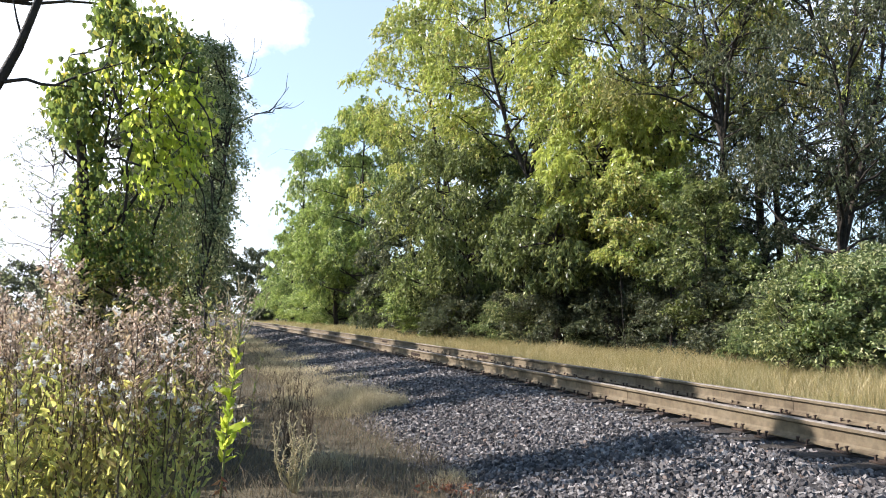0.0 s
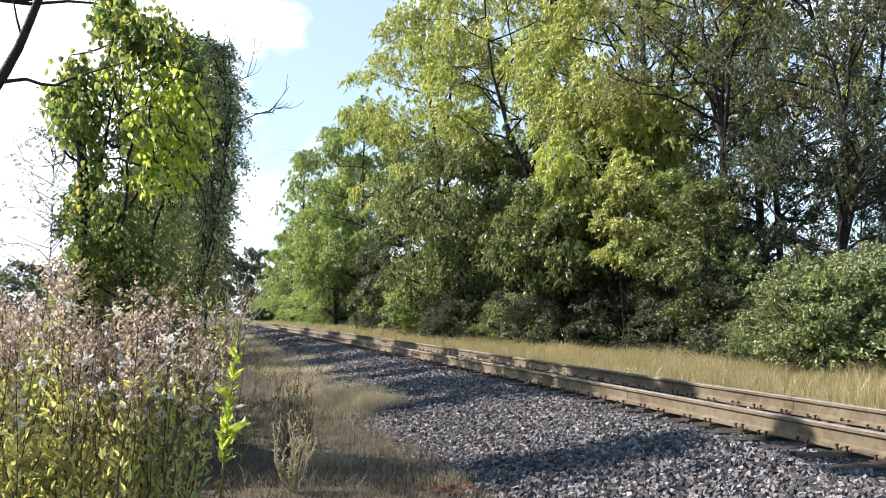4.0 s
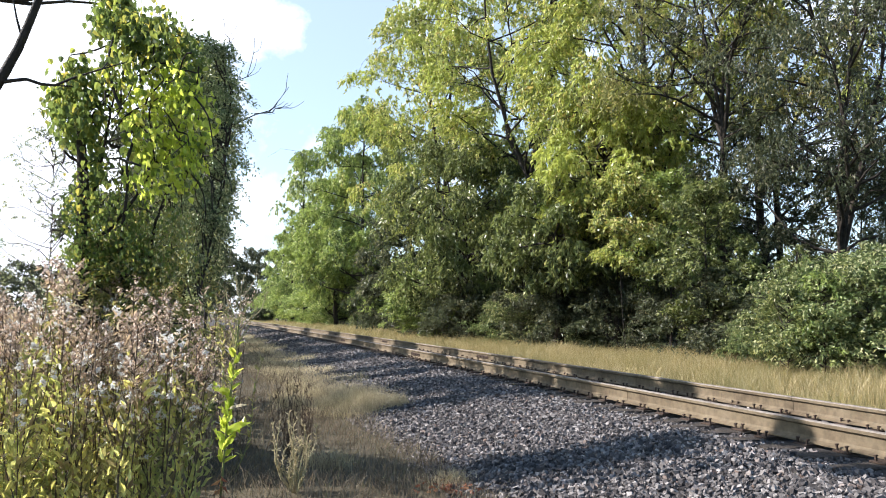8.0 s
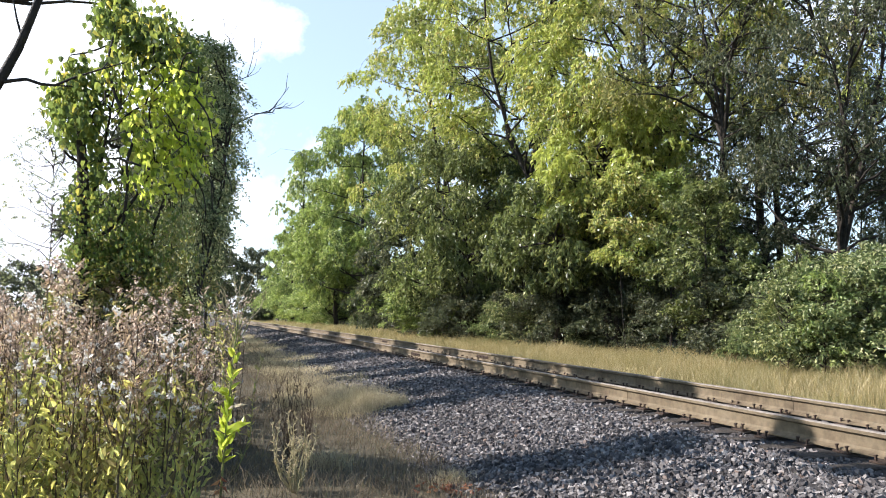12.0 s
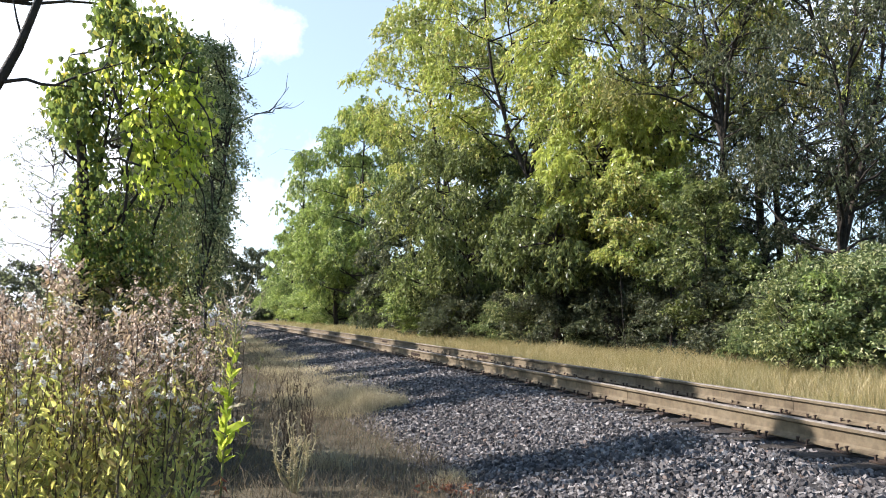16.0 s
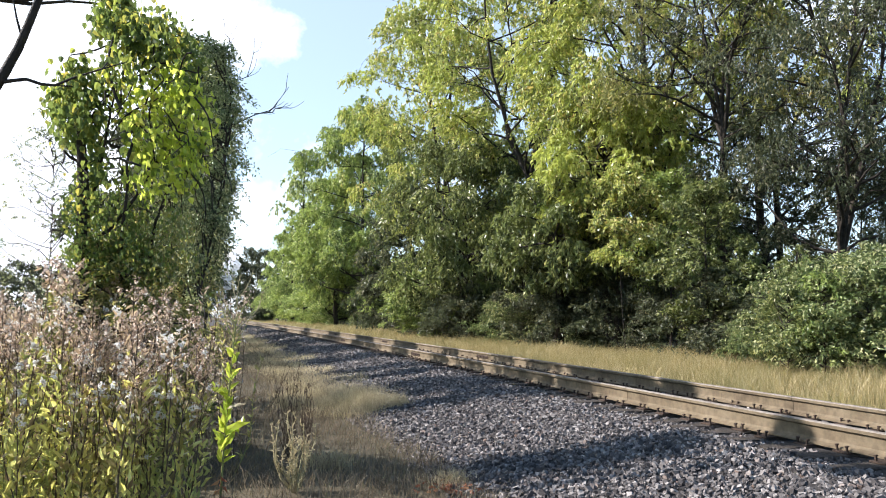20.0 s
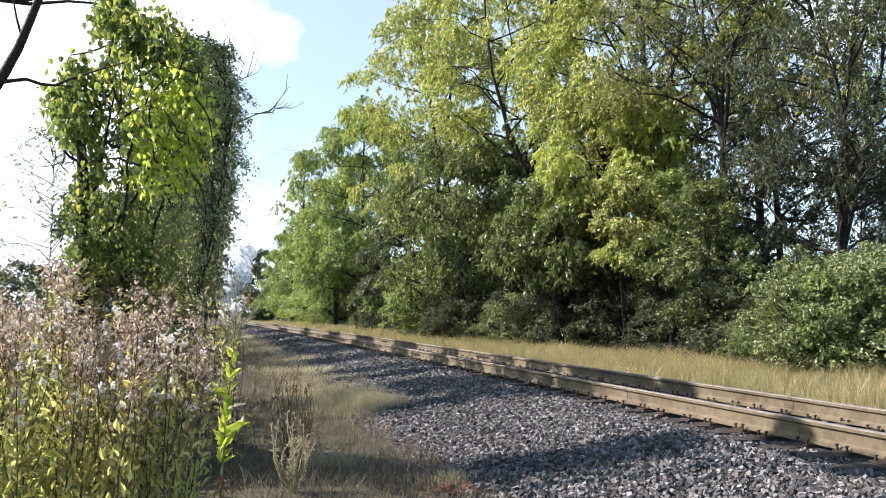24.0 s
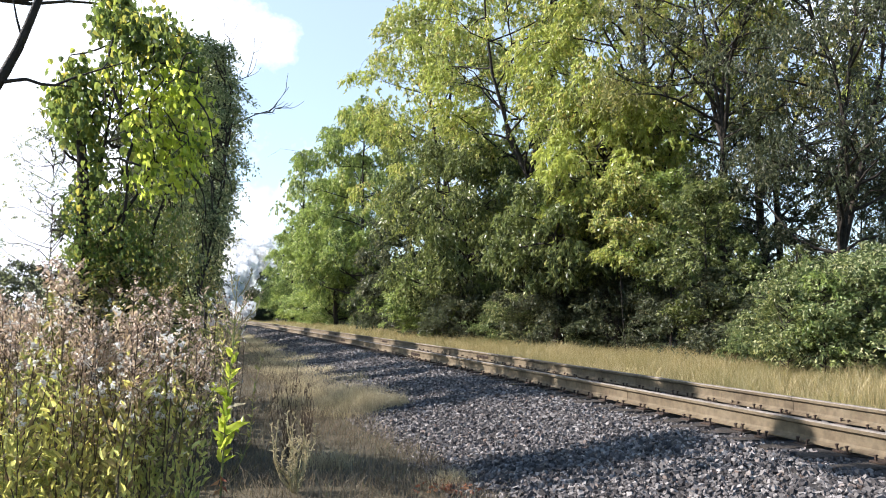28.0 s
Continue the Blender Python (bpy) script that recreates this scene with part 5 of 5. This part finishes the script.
def build_steam():
    """Steam from the chimney and beside the cylinders, as puffs that rise and drift."""
    shapes = [puff_mesh(200 + k, 1.0) for k in range(5)]
    rng = np.random.default_rng(140)
    plume = thing("steam_plume", Matrix(), "white plume of steam rising from the locomotive", "steam")
    puffs = []
    for i in range(72):
        born = 16.2 + i * 0.168
        p = new("puff", shapes[i % 5])
        p.parent = plume
        k = rng.uniform(1.9, 3.2)
        p.scale = (k, k, k)
        p["kind"] = "stuff"
        puffs.append((p, born, rng.normal(size=3), rng.uniform(0, 360, 3), rng.uniform(0.8, 1.2)))
    side = thing("cylinder_steam", track_pose(train_s(0), 0, RAIL_TOP), "low white cloud of steam beside the locomotive", "steam")
    low = []
    for i in range(8):
        p = new("puff", shapes[(i + 2) % 5])
        p.parent = side
        k = rng.uniform(1.1, 1.7)
        p.scale = (k, k, k)
        p["kind"] = "stuff"
        p.location = (1.2 + rng.uniform(0, 2.6), rng.uniform(-5.0, -1.0), 0.6 + rng.uniform(0, 2.2))
        p.rotation_euler = rng.uniform(0, 6, 3)
    return puffs, side


def build_clouds():
    """A thin high cloud sheet, far off, that drifts."""
    m, nodes, links, bsdf = material("cloud")
    nodes.remove(bsdf)
    em = nodes.new("ShaderNodeEmission")
    em.inputs[0].default_value, em.inputs[1].default_value = (0.96, 1.0, 1.0, 1), 1.0
    tp = nodes.new("ShaderNodeBsdfTransparent")
    nz = noise_node(nodes, links, 0.0028, 7.0, rough=0.62)
    tc = nodes.new("ShaderNodeTexCoord")
    grad = nodes.new("ShaderNodeSeparateXYZ")
    links.new(tc.outputs["Object"], grad.inputs[0])
    # thicker towards the sun's side
    mp = nodes.new("ShaderNodeMapRange")
    mp.inputs[1].default_value, mp.inputs[2].default_value, mp.inputs[3].default_value, mp.inputs[4].default_value = -900, -480, 0.4, -0.2
    links.new(grad.outputs[0], mp.inputs[0])
    wide = nodes.new("ShaderNodeMapRange")
    wide.clamp = False
    wide.inputs[1].default_value, wide.inputs[2].default_value, wide.inputs[3].default_value, wide.inputs[4].default_value = 0.3, 0.7, 0.1, 0.9
    links.new(nz.outputs[0], wide.inputs[0])
    ad = nodes.new("ShaderNodeMath")
    links.new(wide.outputs[0], ad.inputs[0])
    links.new(mp.outputs[0], ad.inputs[1])
    # a longer tongue of cloud high up
    el = nodes.new("ShaderNodeMapping")
    el.vector_type = "TEXTURE"
    el.inputs["Location"].default_value, el.inputs["Scale"].default_value = (-640, 2360, 950), (230, 9000, 110)
    links.new(tc.outputs["Object"], el.inputs["Vector"])
    ln = nodes.new("ShaderNodeVectorMath")
    ln.operation = "LENGTH"
    links.new(el.outputs[0], ln.inputs[0])
    mt = nodes.new("ShaderNodeMapRange")
    mt.inputs[1].default_value, mt.inputs[2].default_value, mt.inputs[3].default_value, mt.inputs[4].default_value = 0.25, 1.35, 0.45, 0.0
    links.new(ln.outputs["Value"], mt.inputs[0])
    ad2 = nodes.new("ShaderNodeMath")
    links.new(ad.outputs[0], ad2.inputs[0])
    links.new(mt.outputs[0], ad2.inputs[1])
    # lowest stop leaves a faint glowing haze everywhere, added to brighten the sky
    r = ramp(nodes, [(0.38, (0.23, 0.23, 0.23)), (0.9, (1, 1, 1))])
    links.new(ad2.outputs[0], r.inputs[0])
    sh = nodes.new("ShaderNodeMixShader")
    links.new(r.outputs[0], sh.inputs[0])
    links.new(tp.outputs[0], sh.inputs[1])
    links.new(em.outputs[0], sh.inputs[2])
    links.new(sh.outputs[0], nodes["Material Output"].inputs[0])
    g = Geo()
    a = np.linspace(-3000, 3000, 25)
    x, z = np.meshgrid(a, np.linspace(-300, 2400, 13), indexing="ij")
    y = 2400 - 0.00012 * x * x
    n, k = x.shape
    i, j = np.meshgrid(np.arange(n - 1), np.arange(k - 1), indexing="ij")
    f = np.stack([i * k + j, (i + 1) * k + j, (i + 1) * k + j + 1, i * k + j + 1], -1).reshape(-1, 4)
    g.add(np.stack([x, y, z], -1).reshape(-1, 3), f)
    ob = geo_part("backdrop", g, m)
    ob.visible_shadow = False
    return tagged(ob, "thin white cloud bank in a pale blue sky", "cloud", kind="structure")


build_ground()
build_stones()
build_woods()
build_shrubs()
build_near_trees()
build_weeds()
build_low_weeds()
build_edge_weeds()
build_single_weeds()
build_grass()
build_creeping_grass()
build_leaf_litter()
build_tufts()
LOCO, TENDER, AXLES = build_loco()
PUFFS, SIDE_STEAM = build_steam()
CLOUD = build_clouds()
build_track()


def motions():
    """All that moves: the train, its wheels and steam, the weeds in the wind, the clouds."""
    times = [float(t) for t in range(0, 29, 2)]
    walk(LOCO, [(t, track_pose(train_s(t), 0, RAIL_TOP)) for t in times])
    walk(TENDER, [(t, track_pose(train_s(t) + 11.2, 0, RAIL_TOP)) for t in times])
    for w, y, r in AXLES:
        step = 0.2 if r > 0.5 else 0.1
        walk(w, [(i * step, pose(0, y, r) @ Matrix.Rotation(5.0 * i * step / r, 4, "X")) for i in range(int(28 / step) + 1)])
    for p, born, wander, spin, pace in PUFFS:
        rows = []
        for t in np.arange(0, 28.01, 1.0):
            age = max(0.0, t - born)
            base = on_track(train_s(born), 0, RAIL_TOP + 4.4) if t > born else on_track(train_s(t) + 7.0, 0, RAIL_TOP + 2.6)
            up = 10.5 * pace * (1 - math.exp(-age / 4.5))
            at = base + np.array([15.0 * (1 - math.exp(-age / 8)), -0.3 * age, up]) + wander * (0.25 + 0.3 * min(age, 4.5))
            rows.append((float(t), pose(*map(float, at), spin[0] + 7 * t, spin[1] + 5 * t, spin[2])))
        walk(p, rows)
    walk(SIDE_STEAM, [(t, track_pose(train_s(t), 0, RAIL_TOP)) for t in times])
    for ob, m, size, phase in MOVERS:
        rows = []
        for i in range(57):
            t = i * 0.5
            a = size * (0.35 * math.sin(1.7 * t + phase) + 0.3 * math.sin(2.9 * t + 2 * phase) - 0.075 * t)
            rows.append((t, m @ pose(0, 0, 0, 0.6 * a, a, 0)))
        walk(ob, rows)
    walk(CLOUD, [(0.0, pose(0, 0, 0)), (14.0, pose(-17, 0, -30)), (28.0, pose(-34, 0, -61))])


motions()
